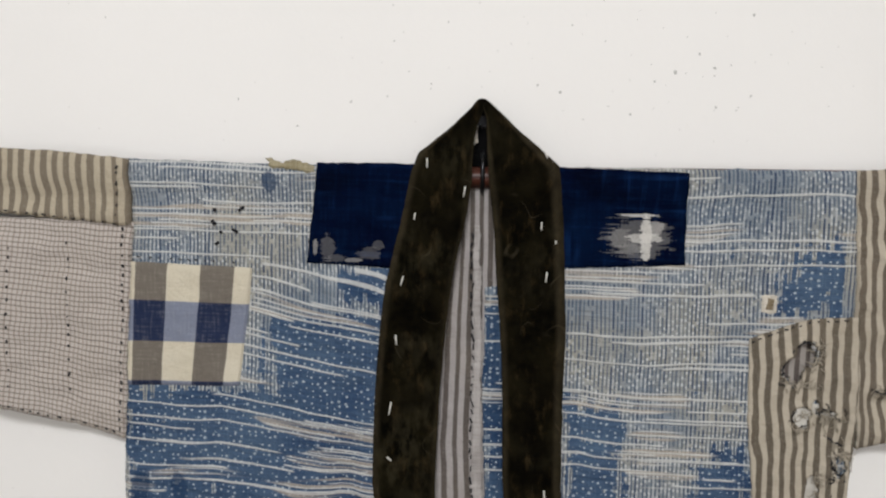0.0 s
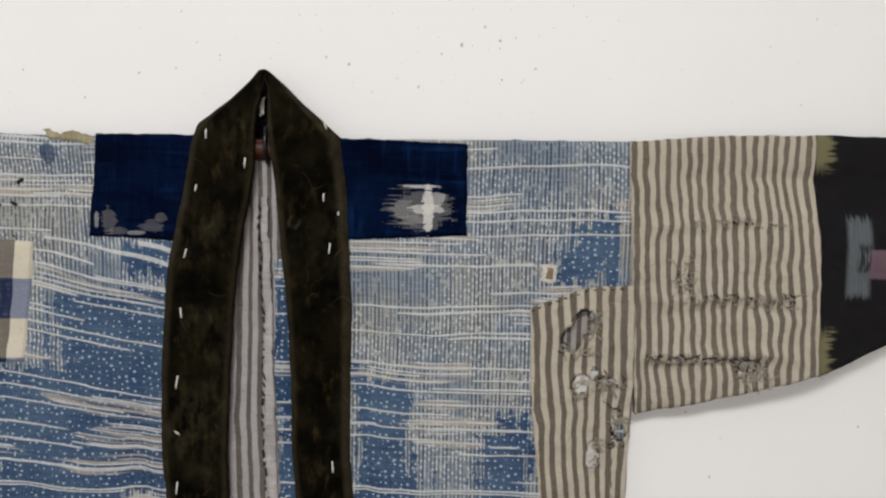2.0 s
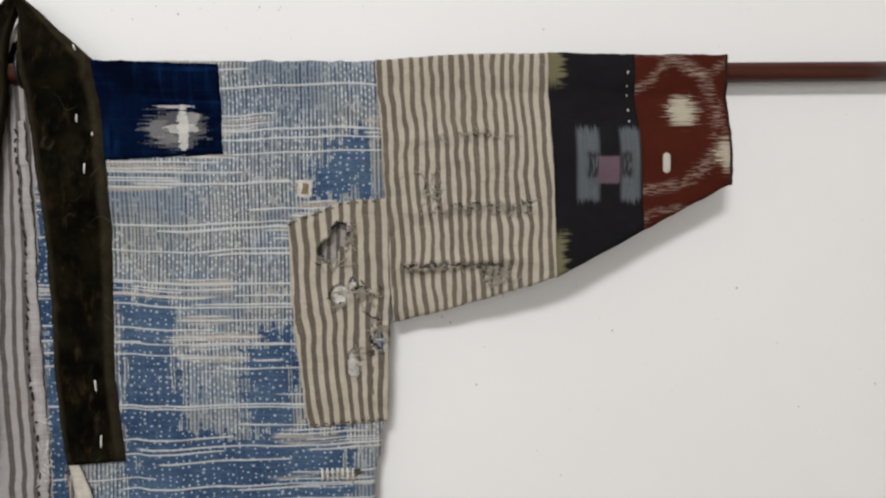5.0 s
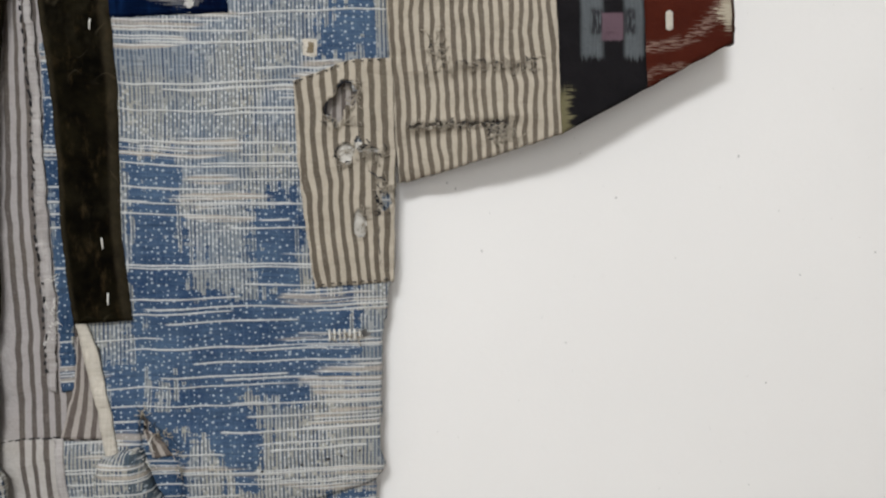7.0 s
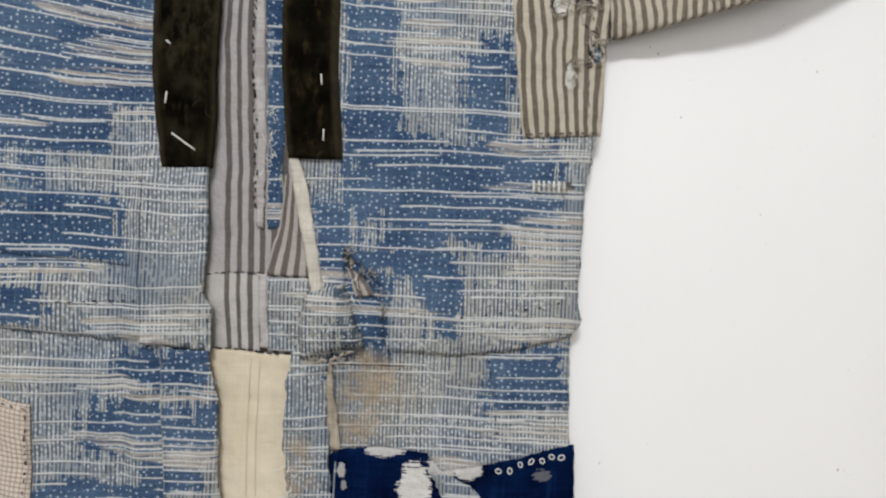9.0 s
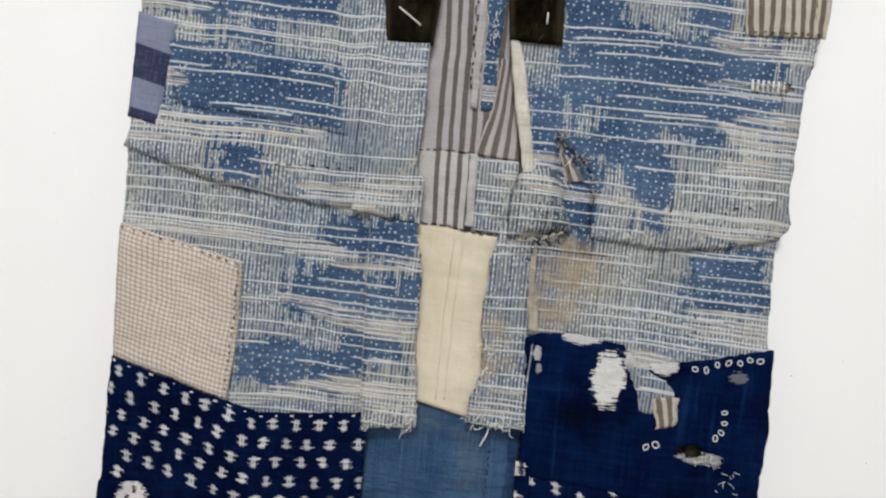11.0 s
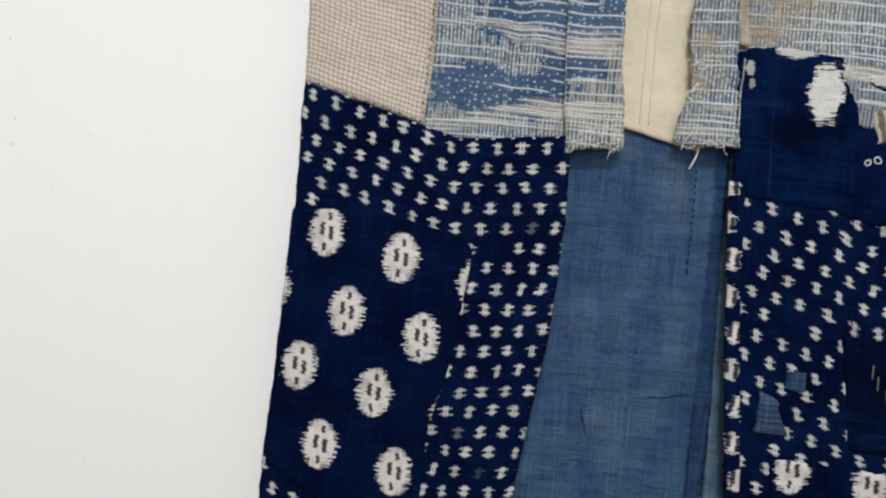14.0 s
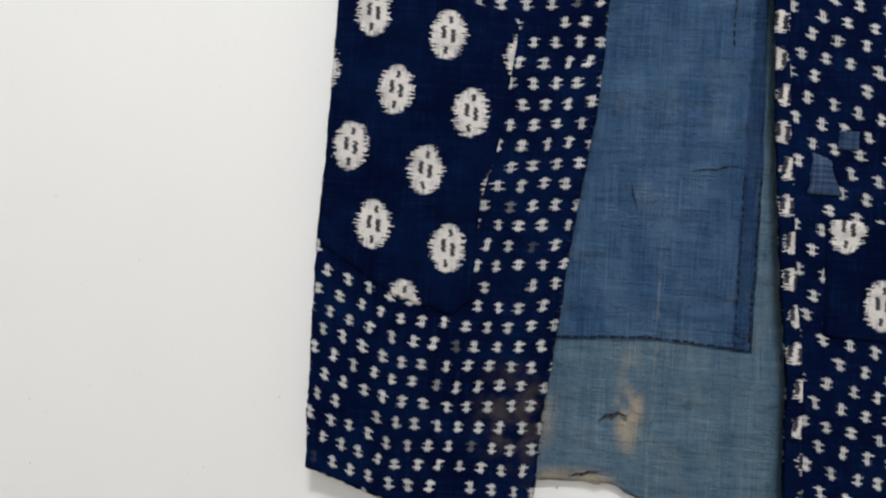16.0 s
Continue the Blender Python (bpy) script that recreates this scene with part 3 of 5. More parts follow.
def stand_off(x, z):
    """How far the cloth hangs off the wall: thickness, the rod, sleeves, soft folds."""
    d = 0.0165 + 0.017 * ease(0.33, 0.50, abs(x)) * ease(1.44, 1.36, z)
    d += 0.007 * ease(-0.36, -0.46, x) * ease(1.40, 1.30, z)
    d += 0.0050 * noise.noise((x * 5.0, z * 2.6, 1.3)) + 0.0026 * noise.noise((x * 13, z * 9, 4.2))
    d += 0.0017 * noise.noise((x * 34, z * 46, 2.2)) + 0.0009 * noise.noise((x * 90, z * 90, 7.7))
    # folds down the left front, the sag over the tucked hem
    d += 0.0035 * ease(1.15, 1.0, z) * ease(0.72, 0.85, z) * math.sin((x + 0.03) * 62.0) * ease(-0.02, -0.06, x)
    d += 0.004 * math.exp(-(((z - 0.950) / 0.035) ** 2))
    # a pleat down the left front, and the dip beside the collar
    d -= 0.0085 * math.exp(-(((x + 0.116) / 0.012) ** 2)) * ease(1.22, 1.12, z) * ease(0.70, 0.80, z)
    d -= 0.0050 * math.exp(-(((x - 0.094) / 0.010) ** 2)) * ease(1.40, 1.30, z) * ease(0.98, 1.04, z)
    # creases across the torn sleeve
    if x > 0.32 and z > 1.2:
        d += 0.0011 * ease(0.50, 0.47, x) * (noise.noise((x * 26, z * 130, 3.7)) + noise.noise((x * 120, z * 40, 8.7)))
        for crease, high in ((1.385, 0.0012), (1.318, 0.0022), (1.268, 0.0035)):
            e = (z - crease + 0.004 * math.sin(40 * x)) / 0.006
            d += high * ease(0.50, 0.42, x) * ease(0.335, 0.36, x) * (math.exp(-e * e) - 0.8 * math.exp(-((e + 1.8) ** 2)))
        d += 0.003 * math.exp(-(((x - 0.336 + 0.003 * math.sin(70 * z)) / 0.005) ** 2)) * ease(1.40, 1.32, z)
    d -= 0.0045 * ease(1.455, 1.505, z) * ease(0.10, 0.04, abs(x))
    if x < -0.32:
        d += 0.0016 * noise.noise((x * 55, z * 38, 5.1)) + 0.0012 * noise.noise((x * 20, z * 90, 6.1))
    d = max(d, 0.0095)
    over_rod = 0.0205 * math.exp(-(max(0.0, 1.444 - z) / 0.045) ** 2) * (1 - 0.35 * ease(1.455, 1.505, z))
    return max(d, over_rod)


def along(points, k):
    """The point at share k of a polyline's length."""
    lengths = [math.dist(a, b) for a, b in zip(points, points[1:])]
    want = k * sum(lengths)
    for a, b, n in zip(points, points[1:], lengths):
        if want <= n or b is points[-1]:
            f = want / n if n else 0.0
            return a[0] + (b[0] - a[0]) * f, a[1] + (b[1] - a[1]) * f
        want -= n


def soft_box(x, z, box, edge=0.026):
    x0, x1, z0, z1 = box
    k = min(x - x0, x1 - x, z - z0, z1 - z)
    return ease(-edge, edge, k)


BLUE_LEFT = [(-0.324, -0.124, 1.141, 1.244), (-0.157, -0.087, 1.2, 1.316), (-0.131, -0.082, 1.332, 1.357), (-0.246, -0.14, 1.089, 1.158), (-0.322, -0.283, 1.075, 1.151), (-0.227, -0.183, 1.05, 1.073), (-0.283, -0.134, 1.023, 1.05), (-0.255, -0.132, 0.998, 1.024), (-0.253, -0.151, 0.973, 0.997), (-0.234, -0.185, 0.921, 0.956), (-0.06, -0.038, 0.901, 0.933)]
BLUE_SKIRT = [(-0.128, -0.034, 0.867, 0.899), (-0.144, -0.024, 0.802, 0.85), (-0.093, -0.029, 0.766, 0.804), (-0.194, -0.07, 0.733, 0.771), (0.234, 0.309, 0.845, 0.899), (0.264, 0.309, 0.895, 0.916)]
BLUE_RIGHT = [(0.004, 0.036, 1.0, 1.36), (0.064, 0.100, 0.975, 1.045), (0.084, 0.138, 1.128, 1.165), (0.202, 0.244, 1.111, 1.19), (0.087, 0.148, 1.038, 1.113), (0.09, 0.12, 1.01, 1.042), (0.151, 0.247, 1.002, 1.082), (0.185, 0.266, 1.057, 1.11), (0.133, 0.197, 0.972, 1.025), (0.164, 0.201, 0.919, 0.978), (0.1, 0.127, 0.914, 0.957), (0.266, 0.321, 1.327, 1.389), (0.087, 0.115, 1.184, 1.221), (0.084, 0.135, 1.131, 1.168), (0.214, 0.243, 1.146, 1.205), (0.083, 0.187, 1.087, 1.109), (0.08, 0.137, 0.895, 1.01)]
BLUE_MORE = [(0.092, 0.295, 1.015, 1.108), (0.085, 0.13, 1.10, 1.24), (-0.315, -0.13, 1.08, 1.165), (-0.185, -0.05, 1.12, 1.315), (-0.28, -0.12, 0.985, 1.045)]
BLUE = BLUE_MORE + BLUE_LEFT + BLUE_SKIRT + BLUE_RIGHT
STAINS = [(0.105, 0.893, 0.034, 0.020), (0.098, 0.862, 0.022, 0.050), (0.118, 0.872, 0.060, 0.042), (0.108, 0.835, 0.040, 0.060), (-0.013, 0.26, 0.018, 0.06), (-0.06, 0.185, 0.06, 0.016), (-0.12, 0.245, 0.050, 0.06), (0.05, 0.79, 0.03, 0.05)]


def grid_sheet(tl, tr, br, bl, top=(), right=(), bottom=(), left=(), lift=0.0, cell=0.004, rag=0.0012, thick=0.0016, holes=(), turn=0.0025, flat=0.0, edge=None):
    """A piece of cloth between four edges (top and bottom from left to right, sides downwards), as verts, faces, uvs and attributes.
    lift: how far it lies over the cloth below, edge: the same at its rim; holes: (x, z, half width, half height)."""
    if edge is None:
        edge = lift - 0.0012 if 0.0035 < lift < 0.007 else 0.0
    et, eb = [tl, *top, tr], [bl, *bottom, br]
    el, er = [tl, *left, bl], [tr, *right, br]
    length = lambda e: sum(math.dist(a, b) for a, b in zip(e, e[1:]))
    w, h = (length(et) + length(eb)) / 2, (length(el) + length(er)) / 2
    nu, nv = max(3, round(w / cell)), max(3, round(h / cell))
    pt, pb = [along(et, i / nu) for i in range(nu + 1)], [along(eb, i / nu) for i in range(nu + 1)]
    pl, pr = [along(el, j / nv) for j in range(nv + 1)], [along(er, j / nv) for j in range(nv + 1)]
    front, uvs, dye, stain = [], [], [], []
    for j in range(nv + 1):
        t = j / nv
        for i in range(nu + 1):
            s = i / nu
            xz = []
            for k in (0, 1):
                c = (1 - t) * pt[i][k] + t * pb[i][k] + (1 - s) * pl[j][k] + s * pr[j][k]
                c -= (1 - s) * (1 - t) * tl[k] + s * (1 - t) * tr[k] + (1 - s) * t * bl[k] + s * t * br[k]
                xz.append(c)
            x, z = xz
            near = min(s * w, (1 - s) * w, t * h, (1 - t) * h)
            if rag:
                f = rag * math.exp(-near / 0.005)
                x += f * (noise.noise((x * 70, z * 70, 3.3)) + 0.8 * noise.noise((x * 260, z * 260, 5.0)))
                z += f * (noise.noise((x * 70, z * 70, 8.8)) + 0.8 * noise.noise((x * 260, z * 260, 1.0)))
            d = stand_off(x, z) * (1 - flat) + 0.012 * flat + (edge + (lift - edge) * (1 - math.exp(-(near + 0.0006) / turn)) if lift > 0 else lift)
            for a, b, p, q in holes:
                e = math.hypot((x - a) / p, (z - b) / q)
                d += 0.0022 * math.exp(-(((e - 1.12) / 0.22) ** 2)) * (0.6 + noise.noise((x * 150, z * 150, 0.3)))
            front.append((x, -d, z))
            uvs.append((s * w, t * h))
            dye.append(max(soft_box(x, z, b) for b in BLUE))
            stain.append(max(ease(1.0, 0.3, math.hypot((x - a) / p, (z - b) / q)) for a, b, p, q in STAINS))
    n, faces = len(front), []
    keep = np.ones((nv, nu), bool)
    for j in range(nv):
        for i in range(nu):
            x = sum(front[(j + a) * (nu + 1) + i + b][0] for a in (0, 1) for b in (0, 1)) / 4
            z = sum(front[(j + a) * (nu + 1) + i + b][2] for a in (0, 1) for b in (0, 1)) / 4
            for a, b, p, q in holes:
                if math.hypot((x - a) / p, (z - b) / q) + 0.35 * noise.noise((x * 120, z * 120, 6.1)) < 1.0:
                    keep[j, i] = False
    at = lambda i, j: j * (nu + 1) + i
    gone = lambda i, j: not (0 <= i < nu and 0 <= j < nv) or not keep[j, i]
    for j in range(nv):
        for i in range(nu):
            if not keep[j, i]:
                continue
            a, b, c, d = at(i, j), at(i, j + 1), at(i + 1, j + 1), at(i + 1, j)
            faces.append((a, b, c, d))
            faces.append((d + n, c + n, b + n, a + n))
            for away, p, q in ((gone(i, j - 1), d, a), (gone(i, j + 1), b, c), (gone(i - 1, j), a, b), (gone(i + 1, j), c, d)):
                if away:
                    faces.append((q, p, p + n, q + n))
    verts = front + [(x, y + thick, z) for x, y, z in front]
    return verts, faces, uvs * 2, {"dye": dye * 2, "stain": stain * 2}


def sheet(name, material, parent, label, *corners, **how):
    verts, faces, uvs, extras = grid_sheet(*corners, **how)
    return part(name, smooth_mesh(name, verts, faces, material, uvs, extras), parent, label)


def box_mesh(name, lo, hi, material, bevel=0.0):
    bm = bmesh.new()
    bmesh.ops.create_cube(bm, size=1.0)
    for v in bm.verts:
        v.co = [l + (h - l) * (c + 0.5) for c, l, h in zip(v.co, lo, hi)]
    if bevel:
        bmesh.ops.bevel(bm, geom=bm.edges[:], offset=bevel, segments=2, affect="EDGES")
    me = bpy.data.meshes.new(name)
    bm.to_mesh(me)
    bm.free()
    me.materials.append(material)
    return me


def tube(points, radius, sides=8):
    """A round strand through points, closed at its ends: verts and faces. radius: one, or one for each point."""
    verts, faces = [], []
    radii = radius if isinstance(radius, (list, tuple)) else [radius] * len(points)
    for k, p in enumerate(points):
        p = Vector(p)
        d = (Vector(points[min(k + 1, len(points) - 1)]) - Vector(points[max(k - 1, 0)])).normalized()
        side = d.cross((0, 1, 0))
        side = side.normalized() if side.length > 1e-4 else Vector((1, 0, 0))
        up = side.cross(d)
        for i in range(sides):
            a = 2 * math.pi * i / sides
            verts.append(tuple(p + radii[k] * (math.cos(a) * side + math.sin(a) * up)))
    for k in range(len(points) - 1):
        for i in range(sides):
            a, b = k * sides + i, k * sides + (i + 1) % sides
            faces.append((a, b, b + sides, a + sides))
    faces.append(tuple(range(sides))[::-1])
    faces.append(tuple(len(verts) - sides + i for i in range(sides)))
    return verts, faces


# ---- the room ----
wall = tagged(new("wall_north", box_mesh("wall_north", (-2.2, 0.006, 0.0), (2.2, 0.12, 2.7), WALL)), "white painted plaster wall with small grey specks", "wall", kind="structure")
tagged(new("wall_east", box_mesh("wall_east", (2.2, -3.1, 0.0), (2.3, 0.12, 2.7), WALL)), "plain white painted plaster wall of the room", "wall", kind="structure")
tagged(new("wall_west", box_mesh("wall_west", (-2.3, -3.1, 0.0), (-2.2, 0.12, 2.7), WALL)), "plain white painted plaster wall of the room", "wall", kind="structure")
tagged(new("floor", box_mesh("floor", (-2.3, -3.1, -0.1), (2.3, 0.12, 0.0), FLOOR)), "plain greyish brown wooden floor of the room", "floor", kind="structure")
tagged(new("ceiling", box_mesh("ceiling", (-2.3, -3.1, 2.7), (2.3, 0.12, 2.8), WALL)), "plain white painted ceiling of the room", "ceiling", kind="structure")
tagged(new("wall_south", box_mesh("wall_south", (-2.3, -3.2, 0.0), (2.3, -3.1, 2.7), WALL)), "plain white painted plaster wall of the room", "wall", kind="structure")


def flecks():
    """Chips and grit on the wall, joined."""
    rnd = random.Random(5)
    verts, faces = [], []
    spots = [(rnd.uniform(-0.75, 0.9), rnd.uniform(0.1, 1.75), abs(rnd.gauss(0, 0.00042)) + 0.0003) for _ in range(330)]
    spots += [(rnd.gauss(0.1, 0.14), rnd.uniform(1.50, 1.62), abs(rnd.gauss(0, 0.0005)) + 0.0003) for _ in range(70)]
    spots += [(0.175, 1.544, 0.0018), (0.210, 1.548, 0.0015), (0.243, 1.523, 0.0012), (0.196, 1.560, 0.0012)]
    for x, z, r in spots:
        k = len(verts)
        for i in range(7):
            a = 2 * math.pi * i / 7
            q = r * rnd.uniform(0.6, 1.1)
            verts.append((x + q * math.cos(a), 0.0058, z + 1.3 * q * math.sin(a)))
        verts.append((x, 0.0058 - 0.35 * r, z))
        faces += [(k + i, k + 7, k + (i + 1) % 7)[::-1] for i in range(7)]
    return smooth_mesh("grit", verts, faces, FLAKE)


grit = part("grit", flecks(), wall, "small grey chips and grit on paint")
tagged(grit, kind="stuff")

# ---- the garment ----
robe = tagged(new("patchwork_robe"), "worn patchwork robe of blue ikat, navy and striped cotton, hung open", "robe")

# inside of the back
# the shade deep in the neck is put into this near-black colour
sheet("neck_back", NECK_SHADE, robe, "black sheet for the shade inside the neck", (-0.003, 1.5105), (0.004, 1.5105), (0.030, 1.405), (-0.030, 1.405), lift=-0.0165, rag=0.0)
sheet("back_lining", LINING, robe, "grey and lilac striped cotton lining", (-0.048, 1.441), (0.032, 1.441), (0.058, 0.895), (-0.053, 0.902), left=[(-0.066, 1.2), (-0.060, 1.0)], right=[(0.042, 1.25), (0.05, 1.1)], lift=-0.0105, rag=0.0005)
sheet("lining_piece", LINING_PALE, robe, "pale striped cotton piece let into the lining", (-0.058, 0.9745), (0.012, 0.9745), (0.014, 0.899), (-0.053, 0.903), lift=-0.0096, rag=0.0005, cell=0.003)
sheet("lining_strip", IKAT_DEEP, robe, "narrow strip of blue ikat in the lining", (0.007, 1.345), (0.030, 1.345), (0.027, 1.020), (0.015, 1.018), left=[(0.007, 1.25), (0.010, 1.17), (0.014, 1.10)], right=[(0.031, 1.25), (0.030, 1.16), (0.028, 1.10)], lift=-0.0088, rag=0.0015, cell=0.003)
sheet("lining_edge", SELVEDGE, robe, "pale frayed selvedge along the lining seam", (-0.0045, 1.401), (0.0005, 1.401), (0.0115, 1.018), (0.005, 1.019), left=[(-0.003, 1.3), (-0.0025, 1.16), (0.002, 1.10), (0.002, 1.06)], right=[(0.0045, 1.3), (0.0085, 1.17), (0.012, 1.105)], lift=-0.0076, rag=0.0016, cell=0.002)
sheet("lining_scrap", LINING_SCRAP, robe, "slanting striped lining scrap", (0.031, 1.070), (0.050, 1.072), (0.058, 0.972), (0.014, 0.974), left=[(0.026, 1.02)], lift=-0.0080, rag=0.001, cell=0.003)
sheet("lining_patch", IKAT, robe, "pale ikat patch in the lining", (0.017, 0.972), (0.058, 0.971), (0.058, 0.898), (0.020, 0.903), lift=-0.0072, rag=0.001, cell=0.003)
sheet("lining_edge", SELVEDGE, robe, "pale selvedge along the lining seam", (0.010, 0.975), (0.0175, 0.975), (0.021, 0.904), (0.0125, 0.904), lift=-0.0062, rag=0.001, cell=0.002)
sheet("lining_panel", CREAM, robe, "cream cotton lining panel", (-0.055, 0.905), (0.060, 0.896), (0.060, 0.715), (-0.035, 0.729), bottom=[(-0.015, 0.731), (0.037, 0.720)], lift=-0.0070, rag=0.0005)
pale_lining = sheet("lining_panel", DENIM_PALE, robe, "pale faded indigo lining with a tear", (-0.095, 0.738), (0.110, 0.735), (0.150, 0.168), (-0.130, 0.184), bottom=[(-0.100, 0.184), (-0.025, 0.184), (0.002, 0.173), (0.040, 0.166)], lift=-0.0125, rag=0.002, holes=[(-0.026, 0.2465, 0.011, 0.0016)])
denim = sheet("lining_patch", DENIM, robe, "blue indigo lining patch with dark running stitches", (-0.080, 0.732), (0.090, 0.720), (0.0965, 0.316), (-0.089, 0.3165), left=[(-0.075, 0.62), (-0.083, 0.45)], right=[(0.091, 0.60), (0.0955, 0.48)], bottom=[(0.0, 0.322)], lift=-0.0114, turn=0.001, thick=0.0008, rag=0.0006)

# left front
sheet("left_front", IKAT, robe, "faded blue ikat cotton front", (-0.322, 1.455), (-0.040, 1.454), (-0.032, 0.903), (-0.317, 0.944), top=[(-0.20, 1.453)], right=[(-0.050, 1.3), (-0.055, 1.12), (-0.040, 1.073), (-0.037, 1.01), (-0.040, 0.956), (-0.031, 0.940)], bottom=[(-0.233, 0.920), (-0.124, 0.908), (-0.092, 0.911)], left=[(-0.320, 1.362), (-0.326, 1.246), (-0.328, 1.145), (-0.317, 1.075), (-0.314, 0.99), (-0.312, 0.965)], lift=0.003, thick=0.004)
sheet("left_skirt", IKAT, robe, "faded blue ikat cotton below the tuck", (-0.314, 0.955), (-0.035, 0.915), (-0.055, 0.706), (-0.309, 0.739), bottom=[(-0.196, 0.708), (-0.163, 0.699)], left=[(-0.313, 0.881), (-0.310, 0.806)], right=[(-0.045, 0.8)], lift=-0.0025, thick=0.004)
sheet("left_flap", IKAT, robe, "narrow faded ikat overlap with a frayed end", (-0.077, 0.902), (-0.032, 0.902), (-0.012, 0.709), (-0.062, 0.703), right=[(-0.023, 0.850), (-0.021, 0.796)], left=[(-0.074, 0.846), (-0.068, 0.738)], lift=0.0062, thick=0.003, rag=0.0025)
sheet("overlap", IKAT_PALE, robe, "pale ikat overlap beside the opening", (-0.099, 1.085), (-0.040, 1.078), (-0.030, 0.904), (-0.092, 0.909), right=[(-0.0365, 1.01), (-0.0395, 0.956), (-0.030, 0.940)], left=[(-0.098, 0.97)], lift=0.0052, rag=0.0012)
sheet("overlap_hem", IKAT_DULL, robe, "dull blue turned-up hem of the overlap", (-0.058, 0.947), (-0.0295, 0.941), (-0.0285, 0.901), (-0.060, 0.905), right=[(-0.0345, 0.925)], lift=0.0066, rag=0.002, cell=0.0025)
sheet("overlap_hem", IKAT_DEEP, robe, "dull blue turned-up hem of the overlap", (-0.097, 0.925), (-0.058, 0.928), (-0.060, 0.904), (-0.095, 0.907), lift=0.0060, rag=0.0015, cell=0.0025)
left_hem = sheet("left_hem", KASURI, robe, "navy cotton with small white woven marks", (-0.309, 0.743), (-0.060, 0.716), (-0.098, 0.163), (-0.309, 0.184), top=[(-0.196, 0.713), (-0.163, 0.704)], bottom=[(-0.277, 0.172), (-0.234, 0.157)], left=[(-0.306, 0.618), (-0.309, 0.512), (-0.314, 0.391), (-0.312, 0.249)], right=[(-0.058, 0.632), (-0.063, 0.526), (-0.078, 0.42), (-0.087, 0.316), (-0.095, 0.24)], lift=0.0045, thick=0.005)
ovals = sheet("oval_patch", EGGS, robe, "navy cotton patch with large white ovals", (-0.3075, 0.625), (-0.139, 0.603), (-0.166, 0.349), (-0.3105, 0.391), top=[(-0.228, 0.631), (-0.152, 0.615)], right=[(-0.144, 0.558), (-0.150, 0.5), (-0.165, 0.435)], bottom=[(-0.237, 0.346), (-0.183, 0.332)], left=[(-0.3100, 0.512)], lift=0.0062, rag=0.0008)
check_patch = sheet("checked_patch", CHECK_RED, robe, "beige fine-checked patch sewn on with dark thread", (-0.3125, 0.871), (-0.194, 0.847), (-0.196, 0.713), (-0.3095, 0.743), right=[(-0.193, 0.76)], lift=0.0030, rag=0.0008)
sheet("plaid_patch", PLAID, robe, "cream, brown and blue plaid patch", (-0.3205, 1.361), (-0.206, 1.358), (-0.218, 1.248), (-0.3235, 1.246), right=[(-0.208, 1.329), (-0.213, 1.292)], lift=0.0042, rag=0.0003)
sheet("side_patch", PLAID_BLUE, robe, "blue plaid patch on the side edge", (-0.3185, 1.073), (-0.282, 1.065), (-0.289, 0.967), (-0.3155, 0.972), lift=0.0042, rag=0.0008)
sheet("shoulder_patch", NAVY, robe, "deep navy patch with a pale fuzzy motif", (-0.146, 1.4545), (-0.030, 1.4545), (-0.060, 1.360), (-0.155, 1.364), lift=0.0048, rag=0.001)

# right front
sheet("right_under", IKAT_DEEP, robe, "blue ikat layer under the torn front", (0.065, 1.02), (0.150, 1.0), (0.150, 0.890), (0.075, 0.890), lift=-0.002, rag=0.001, cell=0.0025, holes=[(0.0955, 0.992, 0.0045, 0.0120), (0.1050, 0.974, 0.0050, 0.0045)])
sheet("slit_backing", LINING_SCRAP, robe, "shaded striped lining seen through the slit", (0.080, 1.010), (0.125, 1.000), (0.125, 0.955), (0.080, 0.960), lift=-0.0075, rag=0.0)
sheet("right_front", IKAT, robe, "faded blue ikat cotton front", (0.050, 1.454), (0.3255, 1.455), (0.309, 0.923), (0.132, 0.906), right=[(0.331, 1.343), (0.334, 1.2), (0.328, 1.117), (0.319, 1.063), (0.317, 1.009), (0.3145, 0.955), (0.319, 0.938)], left=[(0.065, 1.3), (0.066, 1.15), (0.082, 1.08), (0.0845, 1.005), (0.104, 0.986), (0.125, 0.969), (0.129, 0.930)], bottom=[(0.199, 0.902), (0.253, 0.908)], lift=0.003, thick=0.004, rag=0.0016, holes=[(0.302, 1.0675, 0.0065, 0.0035), (0.285, 1.2855, 0.0170, 0.0200)])
sheet("right_skirt", IKAT, robe, "faded and stained ikat cotton below the tuck", (0.075, 0.925), (0.309, 0.932), (0.312, 0.812), (0.081, 0.797), bottom=[(0.131, 0.805), (0.19, 0.785), (0.234, 0.79)], lift=-0.0025, thick=0.004)
sheet("right_band", IKAT, robe, "narrow faded ikat band under the collar", (0.040, 1.088), (0.090, 1.088), (0.092, 0.950), (0.066, 0.950), left=[(0.054, 1.060)], lift=0.0015, rag=0.0018)
sheet("ribbon", PALE, robe, "folded cream cotton edging", (0.036, 1.086), (0.044, 1.086), (0.073, 0.957), (0.062, 0.957), right=[(0.053, 1.062)], left=[(0.044, 1.04)], lift=0.0045, rag=0.0008, cell=0.002, thick=0.002)
sheet("stained_fold", TAN, robe, "tan stained fold beside the flap", (0.0730, 0.895), (0.0830, 0.894), (0.0930, 0.812), (0.0830, 0.812), right=[(0.0850, 0.860)], left=[(0.0780, 0.850)], lift=0.0052, rag=0.002, cell=0.0022)
